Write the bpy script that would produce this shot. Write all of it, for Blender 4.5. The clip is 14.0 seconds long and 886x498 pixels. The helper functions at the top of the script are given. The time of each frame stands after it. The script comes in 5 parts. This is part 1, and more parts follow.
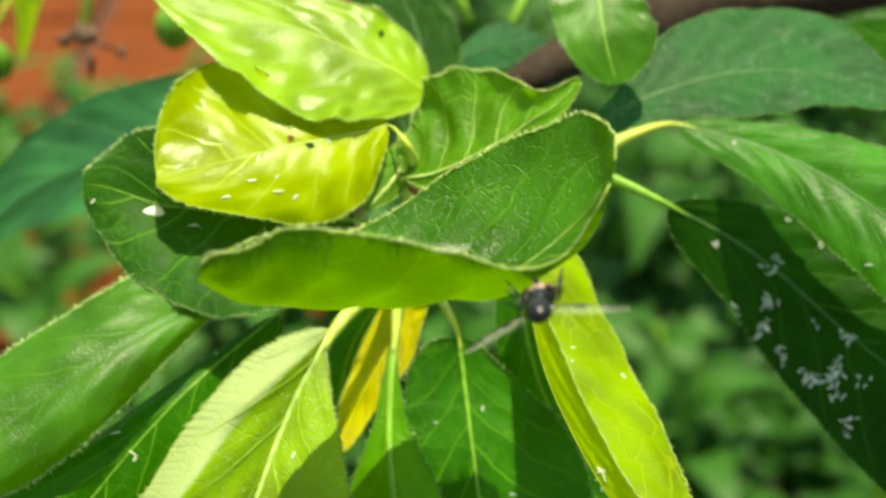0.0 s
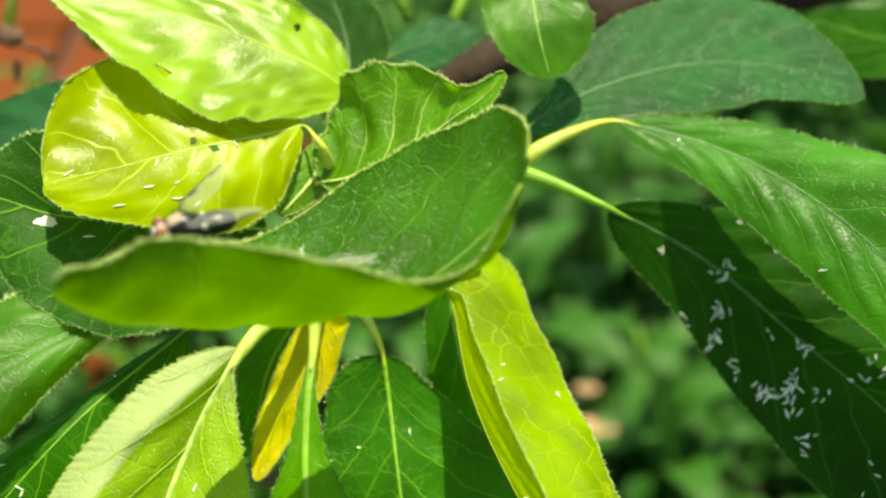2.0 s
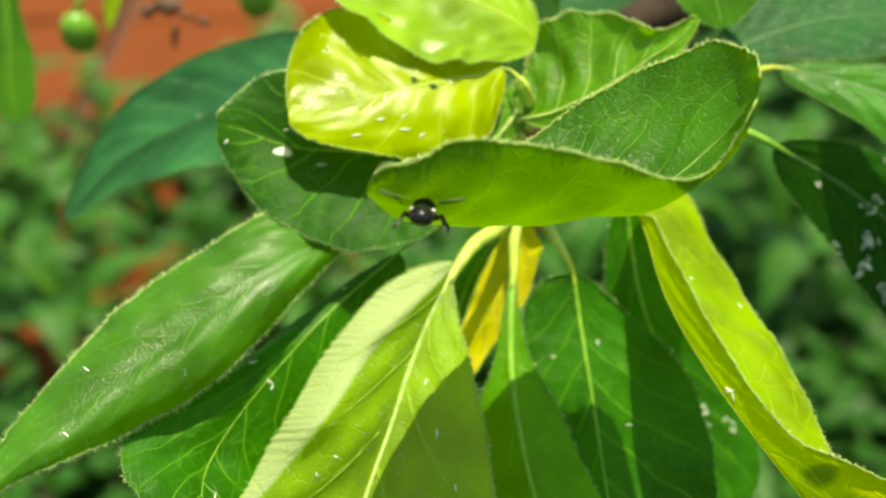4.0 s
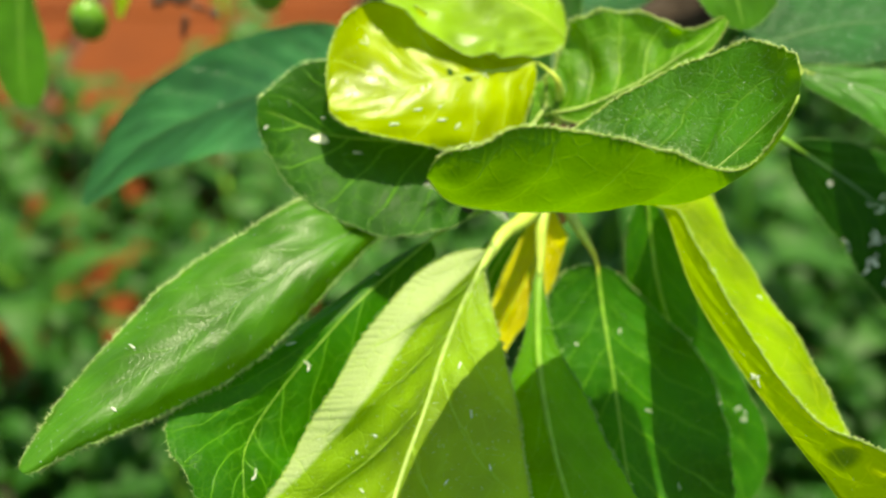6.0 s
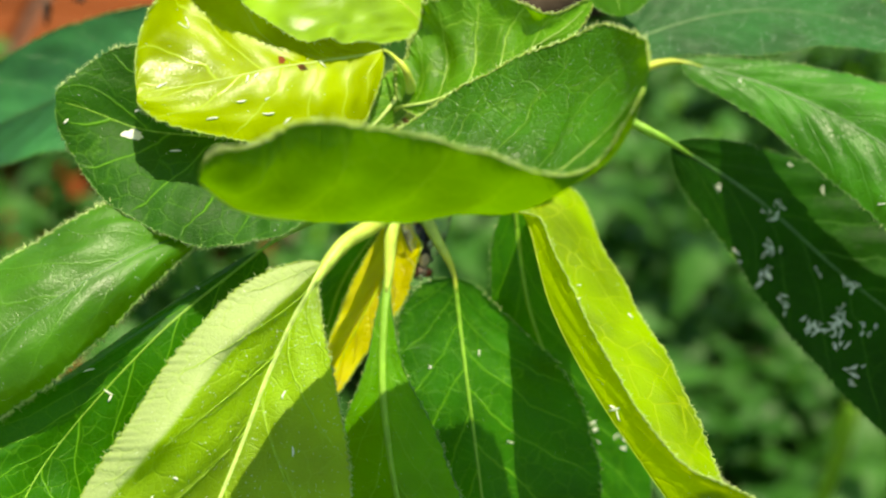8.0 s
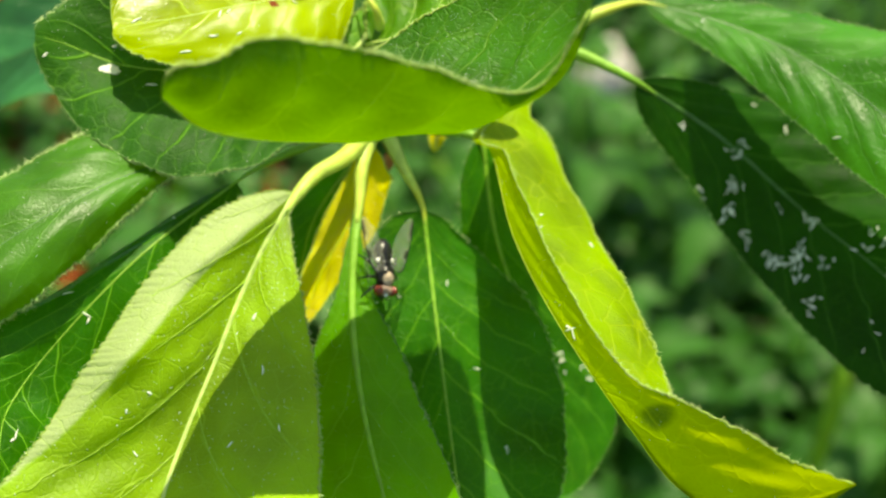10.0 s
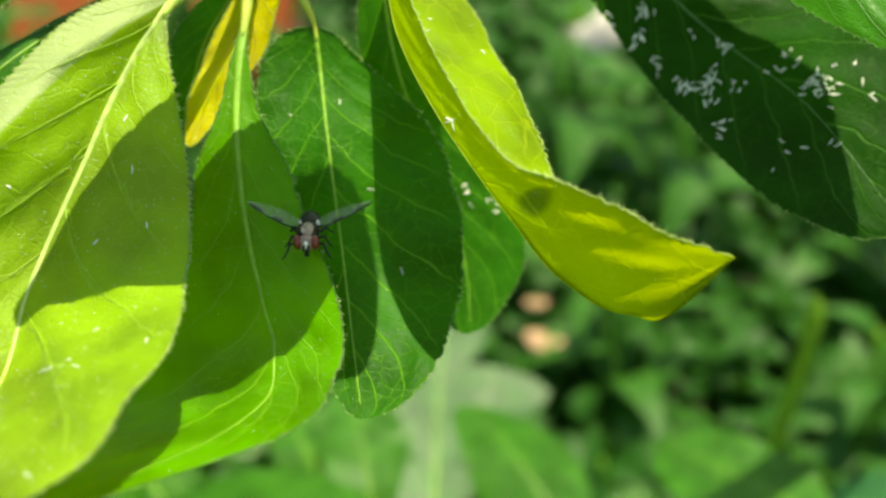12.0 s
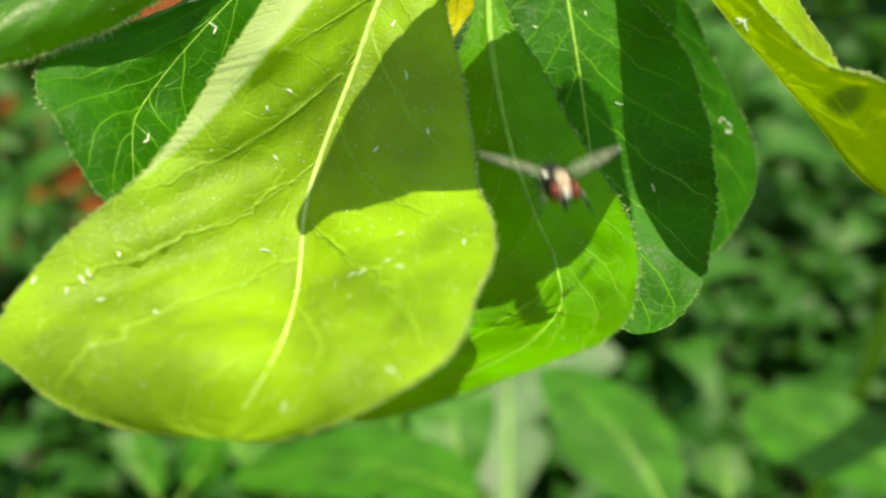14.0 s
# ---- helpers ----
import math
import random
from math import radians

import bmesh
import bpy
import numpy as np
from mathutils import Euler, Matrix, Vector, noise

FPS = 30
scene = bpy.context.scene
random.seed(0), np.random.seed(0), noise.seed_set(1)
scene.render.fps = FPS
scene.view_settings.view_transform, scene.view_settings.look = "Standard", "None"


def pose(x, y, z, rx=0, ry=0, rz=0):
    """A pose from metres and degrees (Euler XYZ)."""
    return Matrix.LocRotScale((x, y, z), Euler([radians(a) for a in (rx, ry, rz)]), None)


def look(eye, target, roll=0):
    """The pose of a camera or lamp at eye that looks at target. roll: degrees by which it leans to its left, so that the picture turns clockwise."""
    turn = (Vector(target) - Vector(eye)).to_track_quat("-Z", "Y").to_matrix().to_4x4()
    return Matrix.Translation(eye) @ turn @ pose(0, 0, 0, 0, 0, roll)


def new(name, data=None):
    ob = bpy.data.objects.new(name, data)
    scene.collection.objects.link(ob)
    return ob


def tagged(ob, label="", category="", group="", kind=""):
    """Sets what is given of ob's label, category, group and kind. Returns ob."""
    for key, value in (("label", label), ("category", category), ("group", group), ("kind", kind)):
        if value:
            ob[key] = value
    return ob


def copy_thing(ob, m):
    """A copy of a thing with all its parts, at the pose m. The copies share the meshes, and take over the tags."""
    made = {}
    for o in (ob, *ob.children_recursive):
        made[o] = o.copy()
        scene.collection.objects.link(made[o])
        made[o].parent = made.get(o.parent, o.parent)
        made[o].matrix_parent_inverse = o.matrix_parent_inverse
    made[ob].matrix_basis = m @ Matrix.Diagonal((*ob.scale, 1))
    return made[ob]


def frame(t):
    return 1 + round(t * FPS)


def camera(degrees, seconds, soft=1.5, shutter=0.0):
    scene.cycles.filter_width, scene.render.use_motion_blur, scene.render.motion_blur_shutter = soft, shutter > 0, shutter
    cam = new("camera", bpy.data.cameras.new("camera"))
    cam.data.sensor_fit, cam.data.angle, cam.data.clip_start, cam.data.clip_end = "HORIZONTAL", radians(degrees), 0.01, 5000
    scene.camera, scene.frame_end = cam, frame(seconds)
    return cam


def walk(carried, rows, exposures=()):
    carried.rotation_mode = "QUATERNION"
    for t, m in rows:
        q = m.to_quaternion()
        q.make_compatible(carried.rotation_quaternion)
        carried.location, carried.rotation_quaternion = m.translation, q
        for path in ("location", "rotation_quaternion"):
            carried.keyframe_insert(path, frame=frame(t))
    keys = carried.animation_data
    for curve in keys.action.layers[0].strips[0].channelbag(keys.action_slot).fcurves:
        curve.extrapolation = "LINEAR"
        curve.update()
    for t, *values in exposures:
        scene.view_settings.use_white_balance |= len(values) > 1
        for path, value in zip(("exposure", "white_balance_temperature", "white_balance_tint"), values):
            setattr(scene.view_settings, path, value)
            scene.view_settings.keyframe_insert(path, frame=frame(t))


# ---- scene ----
FOV = 45.0
EXPOSURE = 0.93
PATH = [
    (0, -0.00000, 0.00000, 0.66000, 50.000, -0.000, -0.000),
    (0.5, 0.00543, -0.00279, 0.65686, 50.000, -0.587, -1.048),
    (1, 0.01077, 0.00085, 0.65736, 50.340, -0.399, -1.508),
    (1.5, 0.00530, 0.00525, 0.65448, 50.217, -0.301, -1.119),
    (2, 0.00604, 0.00638, 0.65482, 50.403, 0.099, -1.013),
    (2.5, -0.00649, 0.00634, 0.65977, 50.107, 0.321, -0.110),
    (3, -0.00486, 0.00200, 0.66222, 49.797, 0.925, 0.252),
    (3.5, -0.01021, -0.00066, 0.65810, 49.242, 0.756, 0.435),
    (3.7, -0.01043, -0.00335, 0.65725, 50.066, 0.983, 0.282),
    (5.8, -0.01687, -0.01268, 0.65868, 50.258, -1.291, -0.837),
    (6, -0.01786, -0.01005, 0.65788, 50.346, -1.365, -0.771),
    (6.5, -0.01633, -0.00448, 0.65392, 50.175, -2.169, -1.543),
    (7, -0.00876, -0.00096, 0.65141, 50.373, -2.589, -1.962),
    (7.2, -0.00556, 0.00043, 0.65127, 50.386, -2.684, -2.217),
    (9.3, -0.00566, -0.00079, 0.65125, 49.368, -2.812, -1.971),
    (9.5, -0.00380, -0.00243, 0.65105, 49.227, -2.728, -2.050),
    (10, -0.00198, -0.00524, 0.65038, 48.961, -2.490, -1.814),
    (10.5, -0.00042, -0.00688, 0.64540, 48.985, -2.527, -1.894),
    (11, -0.00067, -0.01095, 0.64493, 48.900, -2.572, -2.033),
    (11.5, 0.00167, -0.00951, 0.64170, 48.656, -2.323, -2.009),
    (12, 0.00837, -0.01306, 0.63687, 47.870, -2.133, -2.193),
    (12.5, 0.01065, -0.01793, 0.63798, 47.498, -2.305, -2.391),
    (13, -0.00051, -0.02146, 0.62944, 46.305, -1.257, -1.322),
    (13.5, -0.00767, -0.02069, 0.63324, 47.043, -0.832, -1.401),
    (14, -0.01268, -0.01372, 0.63032, 46.502, -1.356, -1.580),
]
cam = camera(FOV, 14.0, soft=2.3, shutter=0.3)
walk(cam, [(t, pose(*p)) for t, *p in PATH], exposures=[(0, EXPOSURE, 8500, -6), (14, EXPOSURE, 8500, -6)])
cam.data.dof.use_dof = True
cam.data.dof.focus_distance = 0.0885
cam.data.dof.aperture_fstop = 23.0

# ---- light ----
SUN_DIR = Vector((0.106, 0.227, 0.968)).normalized()
world = bpy.data.worlds.new("sky")
scene.world = world
world.use_nodes = True
wn = world.node_tree.nodes
sky = wn.new("ShaderNodeTexSky")
sky.sky_type = "NISHITA"
sky.sun_disc = False
sky.sun_elevation = math.asin(SUN_DIR.z)
sky.sun_rotation = math.atan2(SUN_DIR.x, SUN_DIR.y)
world.node_tree.links.new(sky.outputs["Color"], wn["Background"].inputs["Color"])
wn["Background"].inputs["Strength"].default_value = 0.15
sun_data = bpy.data.lights.new("sun", "SUN")
sun_data.energy = 5.0
sun_data.angle = radians(0.53)
sun_data.color = (1.0, 0.95, 0.86)
sun = new("sun", sun_data)
sun.matrix_world = look((0, 0, 3), Vector((0, 0, 3)) - SUN_DIR)


# ---- materials ----
def material(name):
    m = bpy.data.materials.new(name)
    m.use_nodes = True
    nt = m.node_tree
    nt.nodes.clear()
    out = nt.nodes.new("ShaderNodeOutputMaterial")
    return m, nt, out


def node(nt, kind, inputs=(), **props):
    n = nt.nodes.new(kind)
    for k, v in props.items():
        setattr(n, k, v)
    for k, v in dict(inputs).items():
        if isinstance(v, bpy.types.NodeSocket):
            nt.links.new(v, n.inputs[k])
        else:
            n.inputs[k].default_value = v
    return n


def op(nt, how, a, b=0.0, c=0.0):
    n = node(nt, "ShaderNodeMath", {0: a, 1: b, 2: c}, operation=how)
    return n.outputs[0]


def ramp(nt, x, lo, hi, a=0.0, b=1.0):
    n = node(nt, "ShaderNodeMapRange", {0: x, 1: lo, 2: hi, 3: a, 4: b}, interpolation_type="SMOOTHSTEP")
    return n.outputs[0]


def blend(nt, fac, a, b, how="MIX"):
    n = nt.nodes.new("ShaderNodeMix")
    n.data_type, n.blend_type = "RGBA", how
    for sock, v in ((n.inputs[0], fac), (n.inputs[6], a), (n.inputs[7], b)):
        if isinstance(v, bpy.types.NodeSocket):
            nt.links.new(v, sock)
        else:
            sock.default_value = v if isinstance(v, float) else (*v, 1.0)
    return n.outputs[2]


def noise_tex(nt, vec, scale, detail=3.0, rough=0.55):
    return node(nt, "ShaderNodeTexNoise", {"Vector": vec, "Scale": scale, "Detail": detail, "Roughness": rough}).outputs[0]


def leaf_material(name, base, through_col, vein, veins=7, slant=0.34, rough=0.38, through_fac=0.42, net=0.5,
                  net_scale=620.0, blotch=None, blotch_at=0.62, dust=0.0, spec=0.5, relief=1.0, sheen=0.0, lat=1.0, shade_spot=None, turned=None):
    """A living leaf: net of veins, uneven green, a waxy sheen and light passing through the blade."""
    m, nt, out = material(name)
    uv = node(nt, "ShaderNodeUVMap", uv_map="UVMap").outputs[0]
    sep = node(nt, "ShaderNodeSeparateXYZ", {0: uv})
    obj = node(nt, "ShaderNodeTexCoord").outputs["Object"]
    u = sep.outputs[0]
    v = op(nt, "SUBTRACT", op(nt, "MULTIPLY", sep.outputs[1], 2.0), 1.0)
    av = op(nt, "ABSOLUTE", v)
    wob = noise_tex(nt, obj, 260.0, 2.0)
    small = noise_tex(nt, obj, 1500.0, 4.0)
    big = noise_tex(nt, obj, 110.0, 3.0)
    # side veins leave the midrib at a slant and bend towards the tip
    ph = op(nt, "MULTIPLY", u, float(veins))
    ph = op(nt, "SUBTRACT", ph, op(nt, "MULTIPLY", av, veins * slant))
    ph = op(nt, "ADD", ph, op(nt, "MULTIPLY", op(nt, "MULTIPLY", av, av), veins * slant * 0.22))
    ph = op(nt, "ADD", ph, op(nt, "MULTIPLY", wob, 0.5))
    ph = op(nt, "ADD", ph, op(nt, "MULTIPLY", op(nt, "GREATER_THAN", v, 0.0), 0.43))
    tri = op(nt, "ABSOLUTE", op(nt, "SUBTRACT", op(nt, "FRACT", ph), 0.5))
    width = op(nt, "SUBTRACT", 0.055, op(nt, "MULTIPLY", av, 0.03))
    lateral = ramp(nt, tri, 0.0, width, 1.0, 0.0)
    lateral = op(nt, "MULTIPLY", lateral, ramp(nt, av, 0.8, 1.0, 1.0, 0.2))
    lateral = op(nt, "MULTIPLY", lateral, lat)
    warp = node(nt, "ShaderNodeVectorMath", {0: obj, 1: node(nt, "ShaderNodeVectorMath", {0: node(nt, "ShaderNodeTexNoise", {"Vector": obj, "Scale": 700.0}).outputs[1], 1: (0.0007, 0.0007, 0.0007)}, operation="MULTIPLY").outputs[0]}, operation="ADD").outputs[0]
    vor = node(nt, "ShaderNodeTexVoronoi", {"Vector": warp, "Scale": net_scale}, feature="DISTANCE_TO_EDGE").outputs[0]
    mesh_net = op(nt, "MULTIPLY", ramp(nt, vor, 0.0, 0.05, 1.0, 0.0), ramp(nt, wob, 0.3, 0.6, 0.3, 1.0))
    vor2 = node(nt, "ShaderNodeTexVoronoi", {"Vector": warp, "Scale": 2100.0}, feature="DISTANCE_TO_EDGE").outputs[0]
    fine_net = ramp(nt, vor2, 0.0, 0.12, 1.0, 0.0)
    mask = op(nt, "MAXIMUM", op(nt, "MULTIPLY", lateral, 0.95), op(nt, "MULTIPLY", mesh_net, net * 0.6))
    mask = op(nt, "MAXIMUM", mask, op(nt, "MULTIPLY", fine_net, net * 0.16))
    dark = tuple(c * 0.62 for c in base)
    light = tuple(min(1.0, c * 1.35) for c in base)
    col = blend(nt, ramp(nt, big, 0.3, 0.7), dark, light)
    col = blend(nt, ramp(nt, small, 0.35, 0.75, 0.0, 0.35), col, base)
    tcol = blend(nt, ramp(nt, big, 0.3, 0.7), tuple(c * 0.75 for c in through_col), through_col)
    if blotch:
        spots = ramp(nt, noise_tex(nt, obj, 190.0, 4.0, 0.65), blotch_at, blotch_at + 0.06)
        col = blend(nt, spots, col, blotch)
        tcol = blend(nt, spots, tcol, blotch)
    if turned:
        # the part folded over: pale, felted underside on one leaf, painted-in light on another
        edge = op(nt, "SUBTRACT", op(nt, "MULTIPLY", v, turned[4]), op(nt, "ADD", op(nt, "MULTIPLY", u, turned[1]), turned[0]))
        edge = ramp(nt, op(nt, "ADD", edge, op(nt, "MULTIPLY", op(nt, "SUBTRACT", wob, 0.5), 0.06)), -0.02, 0.03)
        col, tcol = blend(nt, edge, col, turned[2]), blend(nt, edge, tcol, turned[3])
    # soft dark spot painted into the colour in place of a cast shadow
    if shade_spot:
        su, sv, ru, rv, sc = shade_spot
        d = op(nt, "ADD", op(nt, "POWER", op(nt, "DIVIDE", op(nt, "SUBTRACT", u, su), ru), 2.0), op(nt, "POWER", op(nt, "DIVIDE", op(nt, "SUBTRACT", v, sv), rv), 2.0))
        d = ramp(nt, op(nt, "ADD", d, op(nt, "MULTIPLY", wob, 0.8)), 0.5, 1.6, 0.8, 0.0)
        col, tcol = blend(nt, d, col, sc), blend(nt, d, tcol, sc)
    col = blend(nt, mask, col, vein)
    tcol = blend(nt, op(nt, "MULTIPLY", mask, 0.75), tcol, vein)
    rgh = op(nt, "ADD", ramp(nt, big, 0.25, 0.75, rough - 0.07, rough + 0.1), op(nt, "MULTIPLY", small, 0.08))
    if dust:
        d = op(nt, "MULTIPLY", ramp(nt, noise_tex(nt, obj, 900.0, 6.0, 0.75), 0.5, 0.72), dust)
        col = blend(nt, d, col, (0.55, 0.58, 0.5))
        rgh = op(nt, "ADD", rgh, op(nt, "MULTIPLY", d, 0.4))
    h = op(nt, "SUBTRACT", op(nt, "MULTIPLY", small, 0.25), op(nt, "MULTIPLY", lateral, 0.8))
    h = op(nt, "SUBTRACT", h, op(nt, "MULTIPLY", mesh_net, 0.5 * net))
    h = op(nt, "SUBTRACT", h, op(nt, "MULTIPLY", fine_net, 0.14))
    h = op(nt, "ADD", h, op(nt, "MULTIPLY", big, 1.2))
    bump = node(nt, "ShaderNodeBump", {"Height": h, "Strength": 0.75 * relief, "Distance": 0.00028})
    bs = node(nt, "ShaderNodeBsdfPrincipled", {"Base Color": col, "Roughness": rgh, "Specular IOR Level": spec, "Sheen Weight": sheen, "Sheen Roughness": 0.45, "Sheen Tint": (0.9, 1.0, 0.75, 1.0), "Normal": bump.outputs[0]})
    tr = node(nt, "ShaderNodeBsdfTranslucent", {"Color": tcol, "Normal": bump.outputs[0]})
    mix = node(nt, "ShaderNodeMixShader", {0: through_fac, 1: bs.outputs[0], 2: tr.outputs[0]})
    nt.links.new(mix.outputs[0], out.inputs[0])
    return m


def plain_material(name, col, var=0.3, scale=600.0, rough=0.5, spec=0.5, metal=0.0, bump=0.0003, col2=None, through_fac=0.0):
    m, nt, out = material(name)
    obj = node(nt, "ShaderNodeTexCoord").outputs["Object"]
    a, b = noise_tex(nt, obj, scale, 5.0), noise_tex(nt, obj, scale * 0.17, 3.0)
    c = blend(nt, ramp(nt, a, 0.3, 0.7), tuple(x * (1 - var) for x in col), tuple(min(1, x * (1 + var)) for x in col))
    c = blend(nt, ramp(nt, b, 0.4, 0.65), c, col2 or tuple(x * (1 - var * 0.5) for x in col))
    bp = node(nt, "ShaderNodeBump", {"Height": a, "Strength": 0.6, "Distance": bump})
    bs = node(nt, "ShaderNodeBsdfPrincipled", {"Base Color": c, "Roughness": rough, "Specular IOR Level": spec, "Metallic": metal, "Normal": bp.outputs[0]})
    last = bs
    if through_fac:
        tr = node(nt, "ShaderNodeBsdfTranslucent", {"Color": c})
        last = node(nt, "ShaderNodeMixShader", {0: through_fac, 1: bs.outputs[0], 2: tr.outputs[0]})
    nt.links.new(last.outputs[0], out.inputs[0])
    return m


M_DARK = leaf_material("dark_green_leaf", (0.018, 0.112, 0.003), (0.075, 0.36, 0.002), (0.13, 0.36, 0.02), veins=8, through_fac=0.36, relief=0.5, spec=0.14, net=0.6, lat=0.9)
M_MID = leaf_material("green_leaf", (0.042, 0.155, 0.005), (0.20, 0.46, 0.003), (0.16, 0.40, 0.03), through_fac=0.44, relief=0.3, spec=0.3, net=0.25, rough=0.32, lat=0.3)
# base and through colours lowered to stand in for shade on the left leaf
M_LEFT = leaf_material("shade_darkened_broad_leaf", (0.014, 0.072, 0.003), (0.06, 0.24, 0.002), (0.11, 0.30, 0.02), veins=6, through_fac=0.36, relief=0.6, spec=0.16, rough=0.45, net=0.5, net_scale=480.0)
M_BRIGHT = leaf_material("bright_green_leaf", (0.075, 0.24, 0.005), (0.22, 0.46, 0.003), (0.32, 0.52, 0.06), veins=6, through_fac=0.45, relief=0.6, net=0.6, spec=0.26, net_scale=420.0)
M_BIG = leaf_material("large_bright_leaf", (0.21, 0.37, 0.004), (0.44, 0.60, 0.002), (0.36, 0.56, 0.04), veins=6, rough=0.48, through_fac=0.45, relief=0.8, net=0.45, spec=0.36, sheen=0.12, lat=0.5, net_scale=400.0, turned=(0.26, 1.2, (0.40, 0.50, 0.20), (0.44, 0.52, 0.16), -1.0))
M_HANG = leaf_material("hanging_leaf", (0.075, 0.28, 0.004), (0.33, 0.64, 0.002), (0.22, 0.46, 0.03), through_fac=0.45, relief=0.5, net=0.6, spec=0.22, net_scale=420.0, lat=0.8)
M_LIME = leaf_material("lime_leaf", (0.29, 0.385, 0.003), (0.48, 0.57, 0.002), (0.44, 0.58, 0.05), veins=6, rough=0.26, through_fac=0.42,
                       net=0.2, relief=0.2, spec=0.2)
M_YOUNG = leaf_material("young_glossy_leaf", (0.18, 0.32, 0.004), (0.40, 0.54, 0.003), (0.32, 0.52, 0.05), veins=7, rough=0.3, through_fac=0.38,
                        relief=0.25, net=0.2, lat=0.4, spec=0.34)
M_GREY = leaf_material("grey_green_leaf", (0.012, 0.085, 0.017), (0.06, 0.26, 0.012), (0.05, 0.15, 0.05), veins=9, rough=0.55, through_fac=0.3, spec=0.15,
                       dust=0.1, net=0.5, relief=0.4)
M_TEAL = leaf_material("blue_green_leaf", (0.022, 0.13, 0.032), (0.06, 0.30, 0.015), (0.05, 0.18, 0.05), veins=8, rough=0.35, through_fac=0.28, net=0.4, relief=0.7)
M_FOLD = leaf_material("folded_leaf", (0.036, 0.17, 0.005), (0.125, 0.27, 0.002), (0.17, 0.36, 0.03), veins=6, through_fac=0.55, relief=0.9, spec=0.22, net=0.55, net_scale=450.0, lat=0.7)
# near half (underside) coloured yellower, standing in for sunlight through the blade
# the dark green spot near the tip is a painted shadow
M_STRIP = leaf_material("yellow_green_leaf", (0.21, 0.36, 0.002), (0.40, 0.54, 0.001), (0.50, 0.60, 0.02), veins=7, rough=0.45, through_fac=0.52, relief=0.6, spec=0.2, net=0.75, net_scale=330.0, lat=0.25, turned=(0.03, 0.0, (0.27, 0.40, 0.004), (0.50, 0.60, 0.002), 1.0), shade_spot=(0.74, 0.5, 0.03, 0.35, (0.05, 0.12, 0.004)))
M_YELLOW = leaf_material("yellow_leaf", (0.86, 0.72, 0.01), (0.95, 0.84, 0.008), (0.75, 0.62, 0.06), veins=6, through_fac=0.55, net=0.2,
                         blotch=(0.2, 0.09, 0.02), blotch_at=0.74)
M_WEED = leaf_material("weed_leaf", (0.020, 0.086, 0.010), (0.07, 0.24, 0.005), (0.08, 0.2, 0.03), veins=6, through_fac=0.36, net=0.1, relief=0.3, spec=0.2, rough=0.4)
M_WEED2 = leaf_material("pale_weed_leaf", (0.032, 0.12, 0.014), (0.10, 0.28, 0.010), (0.14, 0.28, 0.06), veins=6, through_fac=0.36, net=0.1, relief=0.3, spec=0.2, rough=0.4)
M_THISTLE = leaf_material("thistle_leaf", (0.055, 0.13, 0.04), (0.12, 0.26, 0.04), (0.2, 0.3, 0.12), veins=6, rough=0.5, through_fac=0.3, net=0.15, relief=0.4)
M_SIDE = leaf_material("arching_leaf", (0.036, 0.18, 0.008), (0.18, 0.50, 0.004), (0.07, 0.24, 0.02), veins=8, rough=0.36, through_fac=0.4, relief=0.6, spec=0.2, net=0.4)
M_LOW = leaf_material("glossy_low_leaf", (0.026, 0.13, 0.005), (0.20, 0.45, 0.003), (0.08, 0.24, 0.02), veins=7, rough=0.26, through_fac=0.42, relief=0.8, spec=0.2, net=0.4, net_scale=150.0)
# green kept very dark: the shade of neighbouring leaves is in the colour
M_SHADED = leaf_material("shade_darkened_leaf", (0.008, 0.052, 0.002), (0.030, 0.13, 0.001), (0.04, 0.14, 0.01), veins=8, rough=0.42, through_fac=0.34, relief=0.6, spec=0.07, net=0.5)
M_VEIN = plain_material("side_vein", (0.36, 0.56, 0.04), 0.2, 900.0, 0.5, through_fac=0.4)
M_RIB = plain_material("leaf_rib", (0.52, 0.66, 0.18), 0.2, 900.0, 0.5, through_fac=0.25)
M_RIB_LIME = plain_material("lime_leaf_rib", (0.42, 0.56, 0.02), 0.2, 900.0, 0.5, through_fac=0.45)
M_RIB_GREEN = plain_material("green_leaf_rib", (0.22, 0.44, 0.035), 0.2, 900.0, 0.5, through_fac=0.25)
M_RIB_DULL = plain_material("dull_leaf_rib", (0.06, 0.16, 0.03), 0.2, 900.0, 0.5, through_fac=0.25)
M_PETIOLE = plain_material("leaf_stalk", (0.44, 0.58, 0.10), 0.2, 700.0, 0.45, col2=(0.5, 0.54, 0.06), through_fac=0.2)
M_MARGIN = plain_material("leaf_margin", (0.38, 0.52, 0.09), 0.25, 1500.0, 0.55, through_fac=0.5)
M_MARGIN_DARK = plain_material("dark_leaf_margin", (0.075, 0.20, 0.022), 0.25, 1500.0, 0.55, through_fac=0.3)
M_TOOTH = plain_material("leaf_tooth", (0.22, 0.42, 0.06), 0.25, 1500.0, 0.4, through_fac=0.4)
M_HAIR = plain_material("leaf_hair", (0.70, 0.82, 0.40), 0.1, 900.0, 0.5, through_fac=0.5)
M_SKIN = plain_material("shed_skin", (0.80, 0.82, 0.70), 0.15, 2500.0, 0.55, through_fac=0.25)
M_BARK = plain_material("bark", (0.022, 0.014, 0.009), 0.5, 420.0, 0.9, spec=0.1, bump=0.0012, col2=(0.038, 0.026, 0.018))
M_SCALE = plain_material("bud_scale", (0.30, 0.09, 0.03), 0.4, 1200.0, 0.6, col2=(0.4, 0.2, 0.08))
M_FRUIT = plain_material("green_fruit", (0.13, 0.30, 0.02), 0.2, 300.0, 0.28, through_fac=0.15)
